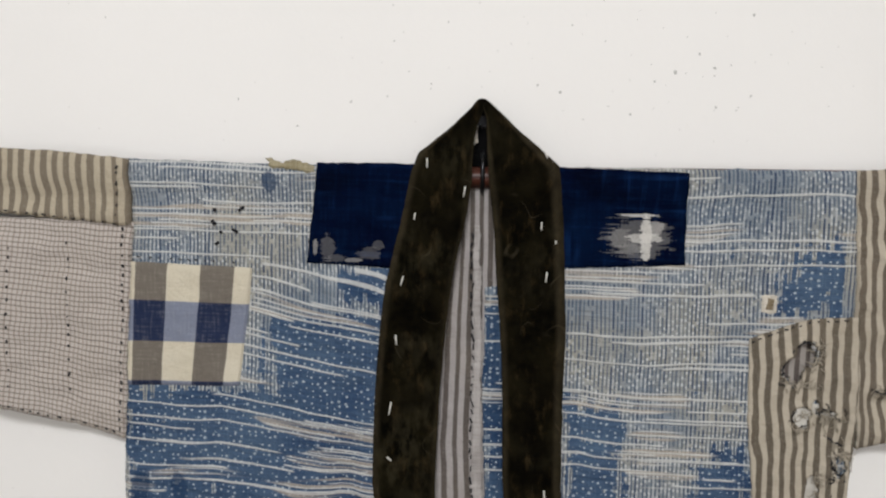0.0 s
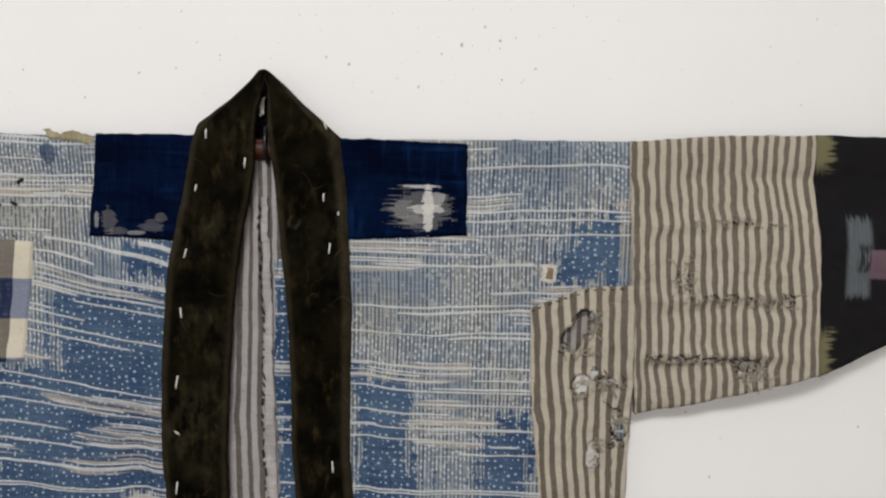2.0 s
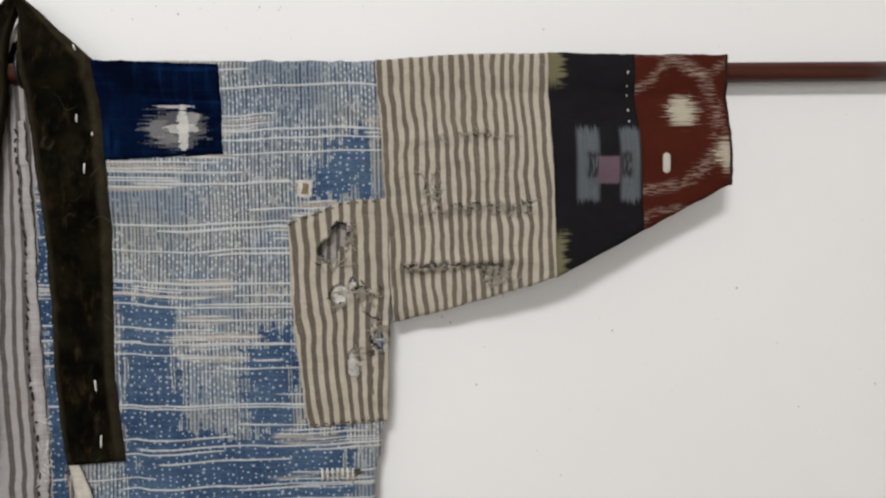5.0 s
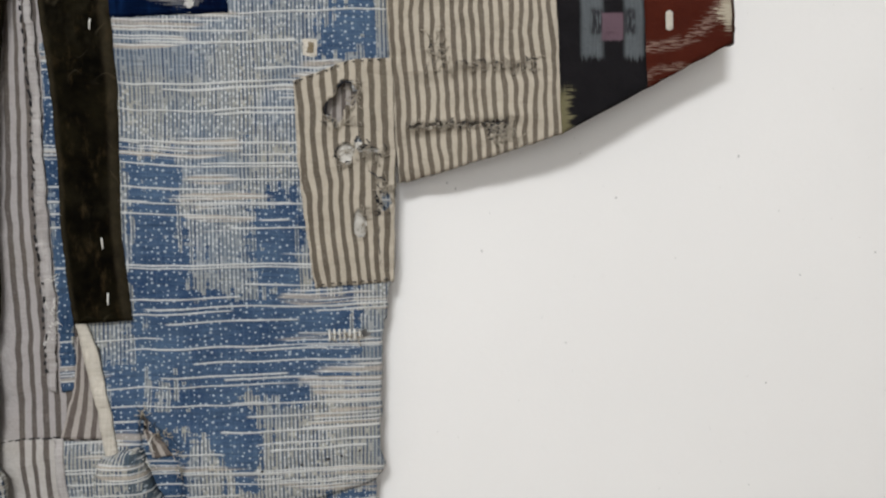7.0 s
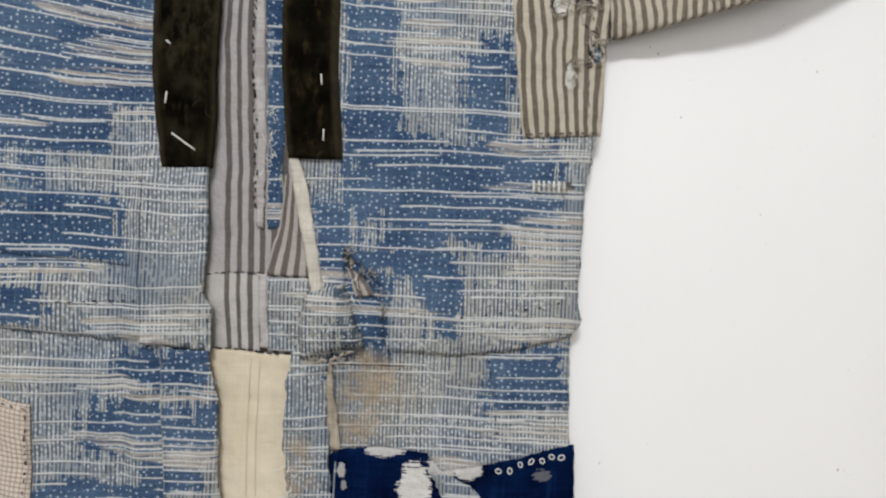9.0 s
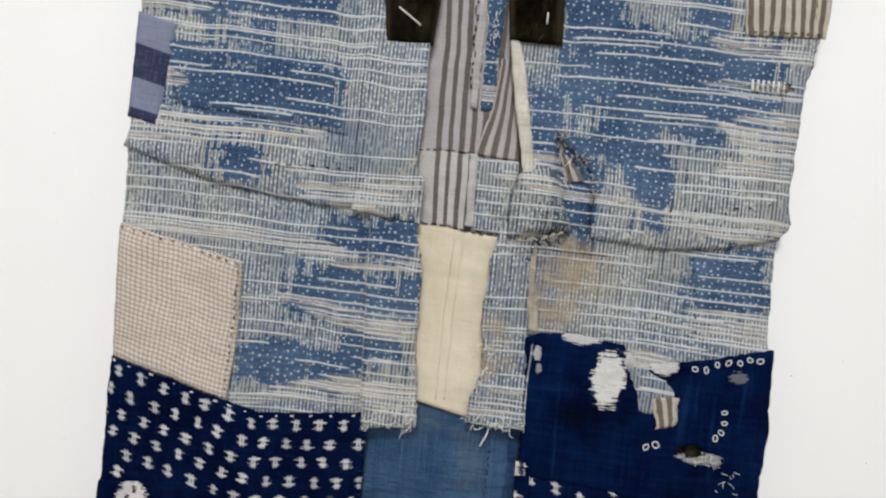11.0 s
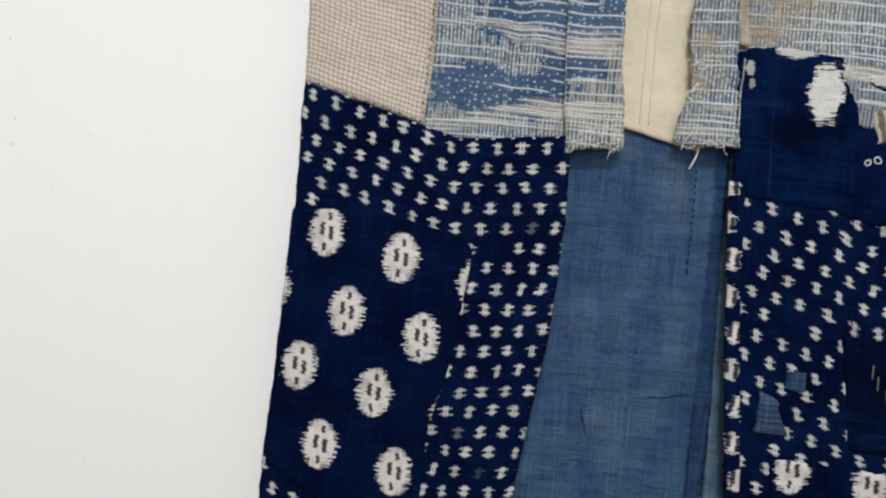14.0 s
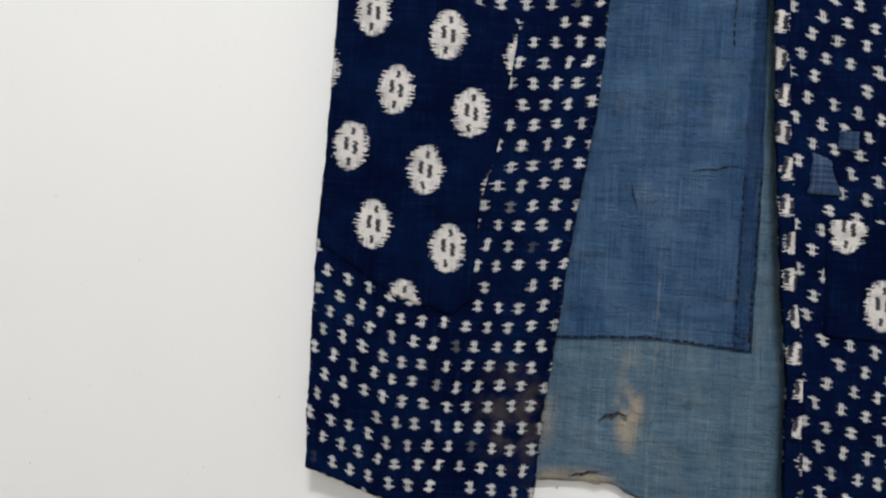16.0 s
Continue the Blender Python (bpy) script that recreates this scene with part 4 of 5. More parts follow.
sheet("right_flap", IKAT_PALE, robe, "narrow frayed ikat overlap", (0.048, 0.912), (0.080, 0.905), (0.088, 0.717), (0.032, 0.718), right=[(0.079, 0.857), (0.082, 0.809)], left=[(0.041, 0.872), (0.038, 0.827), (0.043, 0.768)], lift=0.0062, thick=0.003, rag=0.003)
# sheet in the near-black velvet colour stands for the shade behind the hole
sheet("hole_backing", VELVET, robe, "near-black sheet for the shade inside a hole", (0.222, 0.732), (0.275, 0.732), (0.275, 0.698), (0.222, 0.698), lift=-0.004, rag=0.0)
worn = sheet("navy_panel", NAVY_WORN, robe, "worn navy panel with pale abraded blots", (0.083, 0.803), (0.315, 0.819), (0.313, 0.668), (0.089, 0.676), top=[(0.092, 0.811), (0.131, 0.814), (0.174, 0.809), (0.188, 0.794), (0.234, 0.799)], left=[(0.087, 0.725)], bottom=[(0.174, 0.670), (0.212, 0.660)], right=[(0.319, 0.740), (0.315, 0.690)], lift=0.0040, rag=0.002, thick=0.003, holes=[(0.247, 0.7165, 0.0135, 0.0058)])
right_hem = sheet("right_hem", KASURI_WIDE, robe, "navy cotton with small white woven marks", (0.089, 0.686), (0.313, 0.679), (0.340, 0.155), (0.130, 0.150), top=[(0.174, 0.678), (0.212, 0.668)], left=[(0.099, 0.536), (0.113, 0.384), (0.123, 0.308), (0.126, 0.191)], right=[(0.319, 0.58), (0.330, 0.4)], lift=0.0030, thick=0.005)
sheet("worn_patch", PATCH_BLUE, robe, "small dull blue darned patch", (0.153, 0.523), (0.169, 0.523), (0.168, 0.505), (0.152, 0.507), lift=0.0052, rag=0.001, cell=0.003)
sheet("worn_patch", PATCH_BLUE, robe, "small dull blue darned patch", (0.130, 0.502), (0.146, 0.496), (0.157, 0.464), (0.129, 0.465), lift=0.0052, rag=0.0015, cell=0.003)
sheet("oval_patch", EGGS2, robe, "navy cotton patch with large white ovals", (0.146, 0.443), (0.255, 0.440), (0.255, 0.334), (0.150, 0.338), lift=0.0050, rag=0.0015)
sheet("inner_edging", EDGING, robe, "narrow navy edging with white motifs", (0.085, 0.688), (0.099, 0.688), (0.147, 0.155), (0.127, 0.152), left=[(0.0955, 0.536), (0.110, 0.384), (0.1205, 0.308), (0.1235, 0.191)], right=[(0.108, 0.540), (0.124, 0.384), (0.134, 0.308), (0.140, 0.191)], lift=0.0056, rag=0.001)
sheet("ikat_scrap", IKAT, robe, "ragged ikat scrap over the worn navy", (0.178, 0.793), (0.198, 0.789), (0.234, 0.752), (0.195, 0.746), right=[(0.224, 0.775)], lift=0.0048, rag=0.003)
sheet("striped_scrap", STRIPE, robe, "small striped cotton scrap", (0.206, 0.762), (0.231, 0.766), (0.229, 0.738), (0.213, 0.733), lift=0.0056, rag=0.003, cell=0.003)
sheet("dark_patch", NAVY, robe, "plain navy patch with darned lines", (0.197, 0.560), (0.300, 0.548), (0.300, 0.452), (0.212, 0.458), lift=0.0046, rag=0.0012)
sheet("shoulder_patch", NAVY, robe, "deep navy patch with a pale fuzzy motif", (0.050, 1.4545), (0.1815, 1.4505), (0.182, 1.370), (0.055, 1.363), lift=0.0048, rag=0.001)
sheet("hole_backing", LINING_SCRAP, robe, "grey striped cotton seen through a worn hole", (0.255, 1.318), (0.318, 1.318), (0.318, 1.256), (0.255, 1.256), lift=-0.0030, rag=0.0)
sheet("hole_backing", TORN, robe, "pale cotton seen through worn holes", (0.272, 1.255), (0.326, 1.255), (0.326, 1.155), (0.272, 1.155), lift=0.0034, rag=0.0)
side_patch = sheet("side_patch", STRIPE_COARSE, robe, "torn brown and beige striped patch", (0.2400, 1.306), (0.333, 1.328), (0.331, 1.117), (0.2555, 1.112), top=[(0.292, 1.326)], right=[(0.3345, 1.24)], left=[(0.242, 1.237), (0.247, 1.184)], lift=0.0055, rag=0.001, cell=0.0016, holes=[(0.2785, 1.2790, 0.0100, 0.0120), (0.2895, 1.2940, 0.0105, 0.0120), (0.287, 1.238, 0.0080, 0.0098), (0.3000, 1.173, 0.0062, 0.0125), (0.3240, 1.194, 0.0055, 0.0100), (0.310, 1.2415, 0.011, 0.0026), (0.299, 1.2480, 0.003, 0.006)])

# sleeves
sleeve = sheet("right_sleeve", STRIPE, robe, "beige and brown striped cotton sleeve with torn spots", (0.3235, 1.455), (0.486, 1.463), (0.491, 1.253), (0.337, 1.210), top=[(0.396, 1.461)], bottom=[(0.388, 1.223), (0.452, 1.242)], lift=0.0045, thick=0.008, cell=0.003, holes=[(0.376, 1.2645, 0.030, 0.0016), (0.421, 1.2645, 0.013, 0.0016)])
sheet("sleeve_band", BLACK, robe, "black cotton sleeve band with grey ikat bars", (0.4845, 1.463), (0.567, 1.462), (0.572, 1.2955), (0.4895, 1.253), lift=0.0055, thick=0.008, rag=0.0006)
sheet("sleeve_cuff", RUST, robe, "rust red ikat sleeve end with pale blots", (0.5655, 1.462), (0.657, 1.462), (0.656, 1.339), (0.5705, 1.295), lift=0.0050, thick=0.008, rag=0.0008)
sheet("sleeve_hem", HEM, robe, "dark frayed binding of the sleeve end", (0.6535, 1.4630), (0.6590, 1.4625), (0.6580, 1.338), (0.6525, 1.337), lift=0.0085, thick=0.009, rag=0.0012, cell=0.002)
sheet("darn", PALE, robe, "small pale oval darn on the rust cloth", (0.5895, 1.3660), (0.5965, 1.3660), (0.5965, 1.3510), (0.5895, 1.3510), top=[(0.593, 1.3685)], bottom=[(0.593, 1.3485)], lift=0.0062, rag=0.0004, cell=0.0012)
left_sleeve = sheet("left_sleeve", CHECK, robe, "fine brown-checked cotton sleeve", (-0.640, 1.405), (-0.319, 1.397), (-0.327, 1.195), (-0.640, 1.285), bottom=[(-0.448, 1.227), (-0.393, 1.213)], lift=0.0045, thick=0.008)
strip = sheet("sleeve_strip", STRIPE_PALE, robe, "beige striped cotton strip along the sleeve top", (-0.640, 1.460), (-0.320, 1.4545), (-0.3205, 1.394), (-0.640, 1.408), top=[(-0.445, 1.4625), (-0.385, 1.461)], bottom=[(-0.445, 1.404), (-0.385, 1.399)], lift=0.0062, thick=0.008)

sheet("neck_tag", PALE, robe, "frayed white tag inside the neck", (-0.0060, 1.4900), (-0.0025, 1.4920), (-0.0030, 1.4770), (-0.0065, 1.4740), lift=-0.0090, rag=0.0012, cell=0.0012)

# collar: two velvet bands that meet in a peak
COLLAR = dict(lift=0.0080, edge=0.0052, thick=0.010, turn=0.006, rag=0.0005)
collar_left = sheet("left_collar", VELVET, robe, "worn dark olive velvet collar band", (-0.0035, 1.5128), (0.0022, 1.5132), (-0.037, 1.073), (-0.081, 1.071), left=[(-0.010, 1.505), (-0.030, 1.485), (-0.055, 1.4645), (-0.0610, 1.448), (-0.071, 1.399), (-0.083, 1.348), (-0.0885, 1.296), (-0.0915, 1.244), (-0.0930, 1.165), (-0.087, 1.113)], right=[(0.0015, 1.504), (-0.0025, 1.494), (-0.0065, 1.478), (-0.008, 1.436), (-0.013, 1.4), (-0.023, 1.354), (-0.029, 1.298), (-0.033, 1.235), (-0.035, 1.165), (-0.034, 1.117)], **COLLAR)
collar_right = sheet("right_collar", VELVET, robe, "worn dark olive velvet collar band", (-0.0005, 1.5136), (0.0048, 1.5122), (0.086, 1.085), (0.036, 1.084), right=[(0.012, 1.506), (0.034, 1.485), (0.057, 1.465), (0.069, 1.454), (0.075, 1.402), (0.080, 1.301), (0.079, 1.25), (0.0795, 1.17), (0.083, 1.126)], left=[(0.0015, 1.505), (0.0045, 1.496), (0.007, 1.451), (0.013, 1.401), (0.017, 1.35), (0.022, 1.299), (0.025, 1.248), (0.027, 1.17), (0.031, 1.122)], **COLLAR)

# the bundled tie end over the opening
KNOT = dict(lift=0.019, edge=0.006, thick=0.018, turn=0.004, rag=0.002, cell=0.003)
sheet("tie_end", IKAT_DULL, robe, "bundled ikat tie end with a stained edge", (0.059, 0.960), (0.090, 0.968), (0.112, 0.912), (0.053, 0.896), left=[(0.0505, 0.930)], right=[(0.101, 0.938)], **KNOT)
TIE_HEM = [(0.057, 0.895), (0.084, 0.899), (0.104, 0.909)]
sheet("torn_scrap", LINING_SCRAP, robe, "torn striped scrap in the slit", (0.0940, 0.984), (0.1060, 0.979), (0.1200, 0.957), (0.1020, 0.957), lift=0.0006, rag=0.002, cell=0.0015, thick=0.0004, turn=0.0006)
sheet("torn_edge", OCHRE, robe, "torn yellowish edge along the shoulder", (-0.192, 1.4555), (-0.150, 1.4535), (-0.149, 1.4455), (-0.186, 1.4480), lift=0.0042, rag=0.005, cell=0.002)
sheet("darn_frame", PALE, robe, "pale rim of a small darn", (0.2490, 1.3460), (0.2645, 1.3460), (0.2640, 1.3290), (0.2485, 1.3290), lift=0.0037, rag=0.0012, cell=0.002)
sheet("darn", BROWN, robe, "small brown darn", (0.2530, 1.3440), (0.2620, 1.3440), (0.2615, 1.3310), (0.2510, 1.3310), lift=0.0040, rag=0.0012, cell=0.002)
sheet("mended_patch", IKAT_DEEP, robe, "blue ikat patch on the left front", (-0.2880, 1.0500), (-0.1020, 1.0370), (-0.1080, 0.9780), (-0.2760, 0.9900), top=[(-0.20, 1.0500)], lift=0.0042, rag=0.0012)


# ---- sewing ----
def on_cloth(x, z, lift):
    return x, -(stand_off(x, z) + lift), z


def strand(points, lift, r, bend=0.0, closed=False):
    """A thread laid on the cloth through points, as verts and faces."""
    n = max(2, round(sum(math.dist(a, b) for a, b in zip(points, points[1:])) / 0.004))
    row = []
    for k in range(n + 1):
        x, z = along(points, k / n)
        row.append(on_cloth(x, z, lift + bend * math.sin(math.pi * k / n)))
    return tube(row, r, 5)


def sewing(name, material, parent, label, path, lift, long=0.004, gap=0.005, r=0.0006, shake=0.0006, seed=1, across=False):
    """A run of stitches along a path, joined; across: each lies across the path."""
    rnd = random.Random(seed)
    total = sum(math.dist(a, b) for a, b in zip(path, path[1:]))
    at, verts, faces = 0.0, [], []
    while at < total - long:
        n = long * rnd.uniform(0.55, 1.3)
        a, b = along(path, at / total), along(path, min(1.0, (at + n) / total))
        if across:
            mx, mz, dx, dz = (a[0] + b[0]) / 2, (a[1] + b[1]) / 2, b[0] - a[0], b[1] - a[1]
            a, b = (mx - dz / 2, mz + dx / 2), (mx + dz / 2, mz - dx / 2)
        a, b = [(p[0] + rnd.uniform(-shake, shake), p[1] + rnd.uniform(-shake, shake)) for p in (a, b)]
        v, f = strand([a, b], lift, r * rnd.uniform(0.7, 1.2), 0.0004)
        faces += [tuple(i + len(verts) for i in q) for q in f]
        verts += v
        at += n + gap * rnd.uniform(0.6, 1.5)
    ob = part(name, smooth_mesh(name, verts, faces, material), parent, label)
    return tagged(ob, kind="stuff")


def frays(material, parent, label, spots, lift, seed=3, r=0.00045):
    """Loose thread ends: spots of (x, z, spread across, spread down, how many, length)."""
    rnd = random.Random(seed)
    verts, faces = [], []
    for x, z, w, h, n, long in spots:
        for _ in range(n):
            a, b = x + rnd.uniform(-w, w), z + rnd.uniform(-h, h)
            turn, size_ = rnd.uniform(0, 6.28), long * rnd.uniform(0.4, 1.2)
            row = []
            for k in range(5):
                row.append(on_cloth(a, b, lift + 0.0012 * math.sin(k * 0.8) + 0.0002 * k))
                turn += rnd.uniform(-0.8, 0.8)
                a, b = a + size_ / 4 * math.cos(turn), b + size_ / 4 * math.sin(turn)
            v, f = tube(row, r, 4)
            faces += [tuple(i + len(verts) for i in q) for q in f]
            verts += v
    ob = part("frayed_threads", smooth_mesh("frayed_threads", verts, faces, material), parent, label)
    return tagged(ob, kind="stuff")


def basting(parent, a, b, lift=0.0080):
    v, f = strand([a, b], lift, 0.00075, 0.0004)
    part("basting_stitch", smooth_mesh("basting_stitch", v, f, THREAD), parent, "white basting stitch")


for a, b in (((-0.047, 1.459), (-0.047, 1.451)), ((-0.057, 1.411), (-0.058, 1.405)), ((-0.067, 1.354), (-0.069, 1.346)), ((-0.073, 1.301), (-0.072, 1.292)), ((-0.076, 1.239), (-0.078, 1.227)), ((-0.079, 1.188), (-0.075, 1.185)), ((-0.077, 1.141), (-0.078, 1.130)), ((-0.072, 1.103), (-0.050, 1.088)), ((-0.013, 1.435), (-0.0145, 1.426))):
    basting(collar_left, a, b)
for a, b in (((0.055, 1.405), (0.055, 1.398)), ((0.061, 1.361), (0.060, 1.352)), ((0.068, 1.389), (0.068, 1.386)), ((0.064, 1.163), (0.065, 1.153)), ((0.068, 1.112), (0.068, 1.101)), ((0.056, 1.466), (0.058, 1.461))):
    basting(collar_right, a, b)

sewing("stitching", FRAY, robe, "tan hem stitches of the tie end", TIE_HEM, 0.0205, 0.006, 0.0015, r=0.0011, shake=0.0012, seed=31)
frays(FRAY, robe, "tan frayed hem of the tie end", [(0.085, 0.900, 0.022, 0.004, 26, 0.008)], 0.0195, seed=32)
frays(FRAY, robe, "pale threads along the torn slit", [(0.094, 0.996, 0.006, 0.006, 10, 0.008), (0.114, 0.977, 0.008, 0.005, 12, 0.008), (0.127, 0.950, 0.003, 0.014, 12, 0.007)], 0.0042, seed=41, r=0.0004)
frays(THREAD_DARK, robe, "dark threads along the torn slit", [(0.100, 0.985, 0.008, 0.006, 8, 0.008), (0.128, 0.935, 0.002, 0.012, 6, 0.006)], 0.0040, seed=42, r=0.0004)
frays(FRAY, side_patch, "pale ragged threads round the holes", [(0.299, 1.290, 0.004, 0.012, 14, 0.008), (0.281, 1.266, 0.009, 0.003, 10, 0.007), (0.287, 1.228, 0.008, 0.003, 10, 0.006), (0.313, 1.238, 0.012, 0.003, 16, 0.007), (0.303, 1.184, 0.004, 0.004, 8, 0.007), (0.326, 1.206, 0.005, 0.004, 10, 0.007)], 0.0062, seed=51)
frays(THREAD_DARK, side_patch, "dark ragged threads round the holes", [(0.305, 1.244, 0.010, 0.003, 8, 0.006), (0.317, 1.196, 0.002, 0.010, 6, 0.007), (0.279, 1.238, 0.002, 0.006, 5, 0.005), (0.270, 1.272, 0.002, 0.006, 5, 0.006)], 0.0060, seed=52)
frays(FRAY, sleeve, "pale ragged threads along the sleeve tears", [(0.390, 1.262, 0.045, 0.002, 30, 0.006), (0.432, 1.256, 0.010, 0.008, 24, 0.008), (0.420, 1.318, 0.040, 0.003, 24, 0.005), (0.375, 1.340, 0.012, 0.012, 16, 0.005), (0.415, 1.385, 0.035, 0.003, 16, 0.005)], 0.0056, seed=53)
frays(THREAD_DARK, sleeve, "dark ragged threads along the sleeve tears", [(0.390, 1.265, 0.045, 0.0015, 16, 0.006), (0.430, 1.258, 0.010, 0.008, 8, 0.007), (0.425, 1.320, 0.035, 0.002, 12, 0.005)], 0.0054, seed=54)
sewing("stitching", THREAD_DARK, check_patch, "black stitches round the patch", [(-0.311, 0.868), (-0.196, 0.844), (-0.198, 0.716), (-0.307, 0.744)], 0.0038, 0.0035, 0.006, seed=2)
sewing("stitching", THREAD_DARK, left_sleeve, "rows of small black stitches", [(-0.429, 1.372), (-0.428, 1.235)], 0.0050, 0.0022, 0.010, seed=3, r=0.0008)
sewing("stitching", THREAD_DARK, left_sleeve, "rows of small black stitches", [(-0.379, 1.378), (-0.377, 1.238)], 0.0050, 0.0022, 0.009, seed=4, r=0.0008)
sewing("stitching", THREAD_DARK, left_sleeve, "rows of small black stitches", [(-0.328, 1.392), (-0.327, 1.300), (-0.331, 1.200), (-0.395, 1.217), (-0.445, 1.230)], 0.0052, 0.0028, 0.006, seed=5, r=0.0008)
sewing("stitching", THREAD_DARK, strip, "small black stitches along the strip", [(-0.445, 1.406), (-0.385, 1.401), (-0.333, 1.395), (-0.328, 1.450)], 0.0070, 0.0028, 0.006, seed=6, r=0.0008)
sewing("stitching", THREAD_DARK, robe, "dark running stitches over the lining seam", [(-0.036, 0.903), (-0.005, 0.903), (0.036, 0.897)], -0.0058, 0.007, 0.0022, seed=7, r=0.0008)
sewing("stitching", THREAD_DARK, robe, "dark running stitches over the lining seam", [(-0.040, 0.973), (-0.021, 0.975), (0.016, 0.975)], -0.0090, 0.006, 0.002, seed=8)
sewing("stitching", THREAD_DARK, robe, "dark frayed stitching along the selvedge", [(-0.006, 1.395), (-0.0035, 1.3), (-0.0025, 1.16), (0.002, 1.10), (0.004, 1.03)], -0.0066, 0.005, 0.004, seed=9, r=0.0009, shake=0.0016)
sewing("stitching", THREAD_DARK, robe, "scattered black stitches on the right front", [(0.202, 0.939), (0.237, 0.944), (0.282, 0.951), (0.303, 0.958)], 0.0038, 0.0025, 0.018, seed=10, r=0.0009)
sewing("stitching", THREAD_DARK, robe, "scattered black stitches on the right front", [(0.231, 0.898), (0.236, 0.864), (0.241, 0.821)], 0.0014, 0.0025, 0.012, seed=11, r=0.0008)
sewing("stitching", THREAD_DARK, robe, "scattered black stitches on the left front", [(-0.238, 1.001), (-0.131, 1.004)], 0.0038, 0.0025, 0.010, seed=12, r=0.0007)
sewing("stitching", THREAD_DARK, robe, "scattered black stitches on the left front", [(-0.285, 0.976), (-0.220, 0.975)], 0.0038, 0.0025, 0.010, seed=13, r=0.0007)
sewing("stitching", THREAD_DARK, robe, "scattered black stitches on the left front", [(-0.185, 0.942), (-0.095, 0.947)], 0.0050, 0.0035, 0.008, seed=14, r=0.0008)
sewing("stitching", THREAD_DARK, robe, "scattered black stitches on the left front", [(-0.300, 1.088), (-0.235, 1.090)], 0.0038, 0.0025, 0.010, seed=15, r=0.0007)
sewing("stitching", THREAD_DARK, robe, "black darning on the left shoulder", [(-0.240, 1.412), (-0.237, 1.378)], 0.0036, 0.0028, 0.009, seed=16, r=0.0016, shake=0.004)
sewing("stitching", THREAD_DARK, robe, "black darning on the left shoulder", [(-0.216, 1.410), (-0.224, 1.380)], 0.0036, 0.0026, 0.012, seed=17, r=0.0014, shake=0.004)
sewing("stitching", THREAD_DARK, robe, "black stitches along the plaid patch", [(-0.322, 1.366), (-0.21, 1.362)], 0.0040, 0.0028, 0.006, seed=18)
sewing("stitching", THREAD_BLUE, denim, "navy running stitches round the patch", [(-0.081, 0.45), (-0.086, 0.319), (0.0, 0.3245), (0.095, 0.319)], -0.0102, 0.006, 0.0028, seed=19, r=0.0010)
sewing("stitching", THREAD_BLUE, denim, "navy running stitches round the patch", [(0.094, 0.480), (0.093, 0.320)], -0.0102, 0.006, 0.0028, seed=20, r=0.0009)
sewing("stitching", THREAD_BLUE, denim, "navy running stitches round the patch", [(0.079, 0.480), (0.080, 0.320)], -0.0102, 0.006, 0.0028, seed=21, r=0.0007)
sewing("stitching", THREAD_BLUE, denim, "navy running stitches round the patch", [(0.060, 0.700), (0.061, 0.600)], -0.0102, 0.004, 0.0028, seed=22, r=0.0007)
sewing("stitching", THREAD, robe, "white dots of thread on the sleeve band", [(0.560, 1.445), (0.560, 1.395)], 0.0062, 0.0016, 0.010, seed=23, r=0.0008)
sewing("stitching", THREAD_DARK, side_patch, "dark stitches along the patch edge", [(0.241, 1.304), (0.292, 1.3235), (0.327, 1.325)], 0.0060, 0.0025, 0.005, seed=24, r=0.0006)
sewing("stitching", THREAD_DARK, side_patch, "dark stitches along the patch edge", [(0.257, 1.115), (0.328, 1.120)], 0.0060, 0.0025, 0.005, seed=25, r=0.0006)
sewing("stitching", THREAD_BLUE, left_hem, "small overcast stitches along the inner edge", [(-0.060, 0.71), (-0.060, 0.632), (-0.065, 0.526), (-0.080, 0.42), (-0.089, 0.316), (-0.098, 0.20)], 0.0048, 0.004, 0.007, seed=26, across=True)
sewing("stitching", THREAD, left_hem, "white thread crossing the seam", [(-0.306, 0.741), (-0.197, 0.7115), (-0.163, 0.7025), (-0.065, 0.714)], 0.0052, 0.003, 0.014, seed=27, r=0.0007)

PALE_ENDS = [(0.285, 1.268, 0.016, 0.004, 14, 0.010), (0.299, 1.292, 0.004, 0.012, 10, 0.009), (0.287, 1.236, 0.010, 0.006, 16, 0.010), (0.312, 1.238, 0.012, 0.004, 16, 0.012), (0.302, 1.175, 0.005, 0.014, 14, 0.008), (0.323, 1.203, 0.006, 0.012, 20, 0.012)]
frays(FRAY, side_patch, "beige frayed threads at the holes", PALE_ENDS, 0.0058, r=0.00035)
frays(THREAD_DARK, side_patch, "dark torn edges at the holes", [(0.315, 1.241, 0.012, 0.003, 5, 0.006), (0.322, 1.192, 0.006, 0.012, 5, 0.007)], 0.0056, seed=8)
frays(FRAY, sleeve, "beige frayed threads at the tears", [(0.390, 1.2635, 0.045, 0.003, 40, 0.007), (0.437, 1.252, 0.012, 0.010, 34, 0.012), (0.376, 1.325, 0.010, 0.016, 26, 0.008), (0.440, 1.318, 0.030, 0.006, 34, 0.008), (0.430, 1.385, 0.030, 0.003, 16, 0.006)], 0.0050, seed=4, r=0.00035)
# black strands on the surface give the shade of slits that aren't cut
frays(THREAD_DARK, sleeve, "black strands for the shade in small sleeve slits", [(0.374, 1.326, 0.010, 0.016, 7, 0.004), (0.440, 1.318, 0.028, 0.005, 9, 0.004), (0.430, 1.385, 0.026, 0.002, 5, 0.003), (0.432, 1.252, 0.012, 0.008, 5, 0.005)], 0.0046, seed=5)
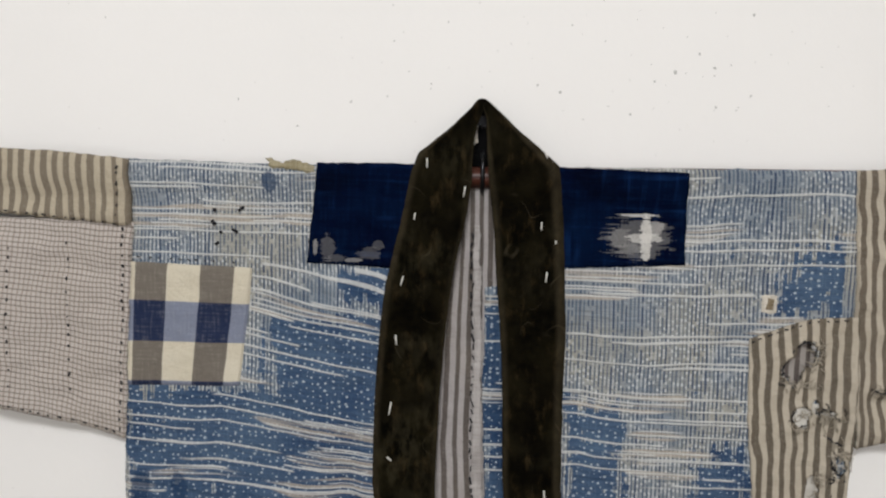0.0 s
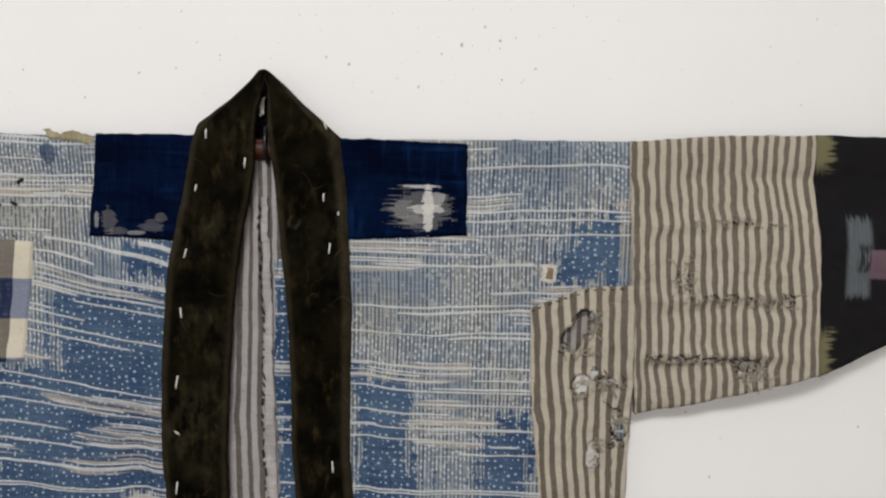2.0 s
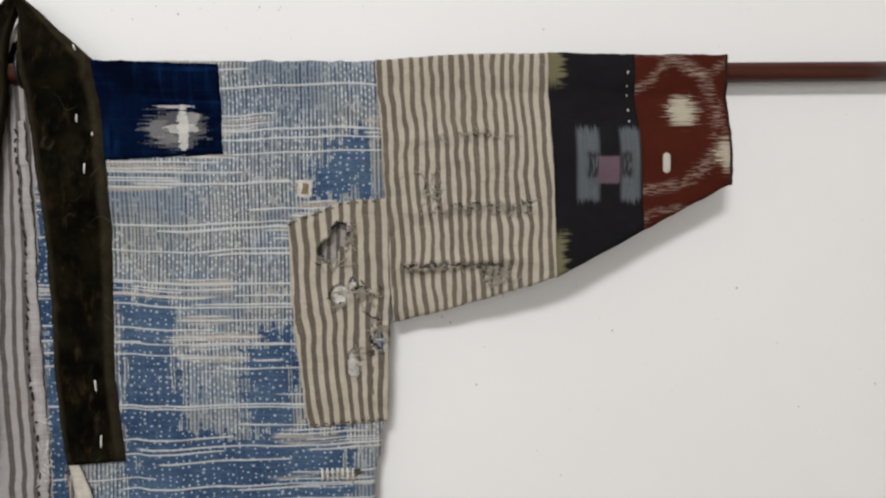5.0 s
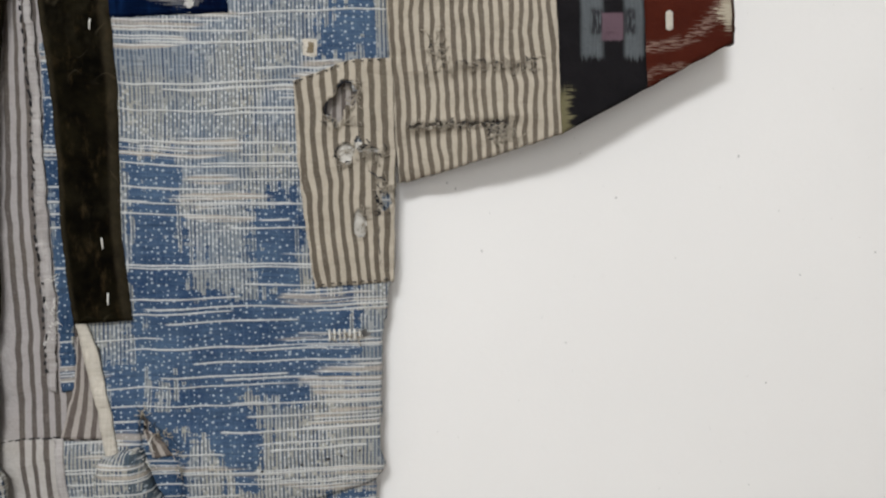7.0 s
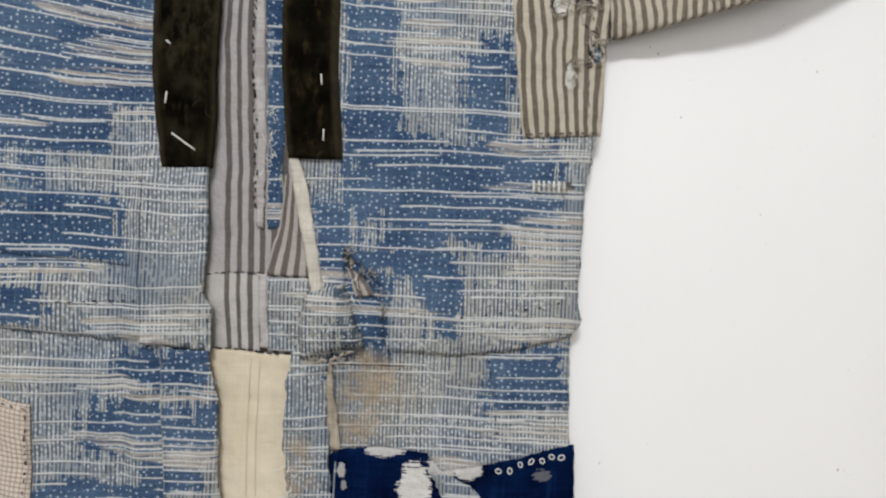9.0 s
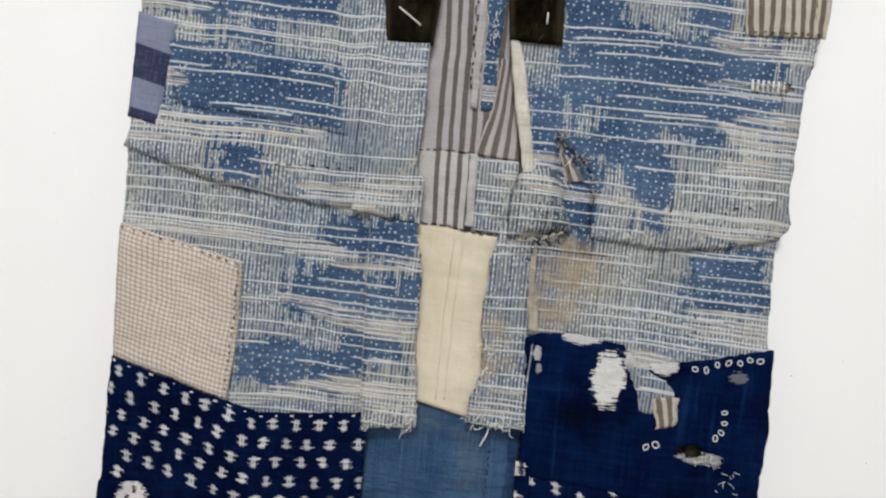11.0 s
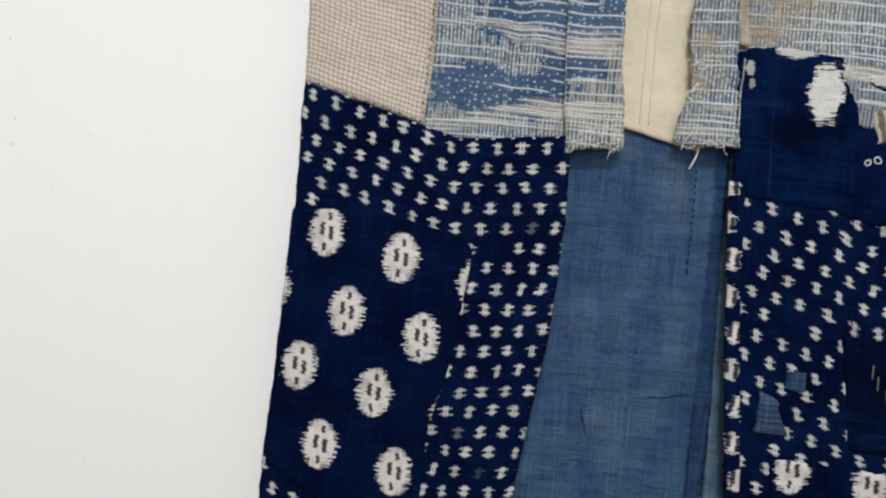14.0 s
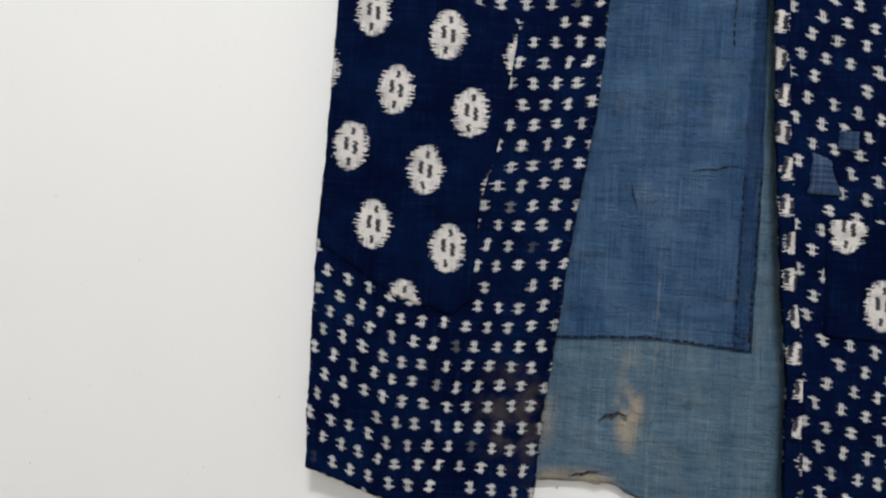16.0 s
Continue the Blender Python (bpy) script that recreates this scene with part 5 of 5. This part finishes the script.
frays(THREAD, worn, "white frayed threads on the worn panel", [(0.262, 0.710, 0.012, 0.004, 16, 0.007), (0.283, 0.692, 0.008, 0.012, 10, 0.008)], 0.0044, seed=6, r=0.0003)
frays(THREAD, robe, "white thread ends at the frayed overlaps", [(0.060, 0.722, 0.026, 0.006, 26, 0.010), (0.045, 0.775, 0.006, 0.022, 16, 0.014), (-0.036, 0.709, 0.024, 0.005, 20, 0.008), (0.018, 1.10, 0.005, 0.030, 26, 0.007), (0.098, 0.965, 0.012, 0.018, 16, 0.012)], 0.0066, seed=7, r=0.00035)
frays(FRAY, robe, "torn threads over the slit in the right front", [(0.285, 1.065, 0.018, 0.002, 14, 0.008)], 0.0040, seed=9)
for k in range(7):
    v, f = strand([(0.268 + 0.0048 * k, 1.0720), (0.2685 + 0.0048 * k, 1.0610)], 0.0040, 0.0012)
    part("bared_thread", smooth_mesh("bared_thread", v, f, THREAD), robe, "bared white warp thread")
v, f = strand([(0.057, 0.720), (0.056, 0.710), (0.0525, 0.702), (0.050, 0.6965)], 0.0, 0.0008)
part("loose_thread", smooth_mesh("loose_thread", v, f, THREAD), robe, "loose white thread end")


def ring(x, z, r, squeeze, turn):
    row = []
    for k in range(15):
        a = 2 * math.pi * k / 14
        p, q = r * math.cos(a), r * squeeze * math.sin(a)
        row.append(on_cloth(x + p * math.cos(turn) - q * math.sin(turn), z + p * math.sin(turn) + q * math.cos(turn), 0.0042))
    v, f = tube(row, 0.0006, 5)
    part("tied_ring", smooth_mesh("tied_ring", v, f, THREAD), worn, "small white tie-dyed ring")


rnd = random.Random(11)
for x, z in ((0.243, 0.794), (0.254, 0.794), (0.264, 0.800), (0.2745, 0.803), (0.285, 0.804), (0.294, 0.808), (0.303, 0.808), (0.2755, 0.756), (0.2765, 0.746), (0.2745, 0.737), (0.2695, 0.731), (0.205, 0.716), (0.214, 0.719)):
    ring(x, z, 0.0029 * rnd.uniform(0.85, 1.15), rnd.uniform(0.6, 0.85), rnd.uniform(0, 3))

def tear(parent, label, path, lift, r):
    """A tear or crease drawn as a thin black strand that stands for its shade."""
    n = 14
    row, radii = [], []
    for k in range(n + 1):
        x, z = along(path, k / n)
        row.append(on_cloth(x, z + 0.0006 * math.sin(5.1 * k), lift))
        radii.append(r * (0.15 + math.sin(math.pi * k / n)) * (0.8 + 0.4 * math.sin(2.3 * k)))
    v, f = tube(row, radii, 6)
    part("tear", smooth_mesh("tear", v, f, THREAD_DARK), parent, label)


tear(pale_lining, "black strand for the shade in a gaping tear", [(-0.041, 0.2430), (-0.033, 0.2490), (-0.022, 0.2515), (-0.013, 0.2500)], -0.0113, 0.0014)
tear(pale_lining, "black strand for the shade in a gaping tear", [(-0.066, 0.1890), (-0.050, 0.1930), (-0.036, 0.1965)], -0.0113, 0.0012)
tear(denim, "thin dark strand for the shade in a tear", [(-0.0245, 0.470), (-0.022, 0.458), (-0.0165, 0.440)], -0.0104, 0.0007)
tear(denim, "thin dark strand for the shade in a crease", [(0.028, 0.482), (0.050, 0.4845), (0.078, 0.490)], -0.0104, 0.0006)
for k in range(9):
    x = 0.226 + 0.0078 * k + 0.003 * math.sin(5 * k)
    low = 0.524 - 0.013 * (k % 3) + 0.004 * math.sin(7 * k)
    v, f = strand([(x, low + 0.012 + 0.008 * abs(math.sin(3.1 * k))), (x + 0.0012 * math.sin(k), low)], 0.0048, 0.00034)
    part("darning_stroke", smooth_mesh("darning_stroke", v, f, FRAY), robe, "thin pale darning stroke")

tear(side_patch, "black strand for the shade at the hole rim", [(0.2690, 1.2720), (0.2705, 1.2850), (0.2800, 1.3000), (0.2890, 1.3060), (0.2985, 1.3030)], 0.0050, 0.0015)
tear(side_patch, "black strand for the shade in a gaping tear", [(0.2790, 1.2300), (0.2850, 1.2290), (0.2930, 1.2320)], 0.0058, 0.0008)
tear(side_patch, "black strand for the shade in a gaping tear", [(0.3080, 1.2230), (0.3170, 1.2160), (0.3280, 1.2130)], 0.0056, 0.0010)
tear(side_patch, "black strand for the shade in a gaping tear", [(0.3150, 1.2040), (0.3170, 1.1920), (0.3270, 1.1860)], 0.0056, 0.0011)
tear(side_patch, "thin dark strand for the shade in a crease", [(0.3190, 1.1800), (0.3170, 1.1560), (0.3190, 1.1250)], 0.0052, 0.0006)
for x in (0.004, 0.0125):
    v, f = strand([(x, 0.893), (x - 0.002, 0.82), (x - 0.001, 0.735)], -0.0066, 0.0006)
    part("seam_ridge", smooth_mesh("seam_ridge", v, f, CREAM), robe, "stitched cream seam down the lining")

for path in ([(-0.0775, 0.900), (-0.0745, 0.846), (-0.0685, 0.738), (-0.0625, 0.704)], [(0.0885, 0.800), (0.0870, 0.760), (0.0885, 0.720)], [(-0.0985, 1.060), (-0.0985, 0.970), (-0.0930, 0.912)]):
    v, f = strand(path, 0.0046, 0.0009)
    part("seam_fold", smooth_mesh("seam_fold", v, f, IKAT_DEEP), robe, "narrow turned edge of the overlap")

# ---- rod and hook ----
v, f = tube([(x, -0.0085, 1.4440 + 0.008 * x + 0.0006 * math.sin(9 * x)) for x in [-0.76 + 0.04 * k for k in range(41)]], 0.0098, 12)
tagged(new("hanging_rod", smooth_mesh("hanging_rod", v, f, ROD)), "reddish brown wooden rod through both sleeves", "rod")
hook = tagged(new("wall_hook"), "black metal wall hook that carries the rod", "hook")
part("plate", box_mesh("plate", (-0.006, 0.002, 1.462), (0.010, 0.006, 1.502), STEEL, 0.0008), hook)
v, f = tube([(0.002, 0.003, 1.470), (0.002, -0.006, 1.4655), (0.002, -0.0165, 1.462), (0.002, -0.0205, 1.452), (0.002, -0.0200, 1.442), (0.002, -0.012, 1.4320), (0.002, 0.0, 1.4320)], 0.0020, 8)
part("arm", smooth_mesh("arm", v, f, STEEL), hook)
for z in (1.4920, 1.4700):
    v, f = tube([(0.002, 0.0025, z), (0.002, -0.0002, z)], 0.0024, 10)
    part("screw", smooth_mesh("screw", v, f, STEEL), hook)
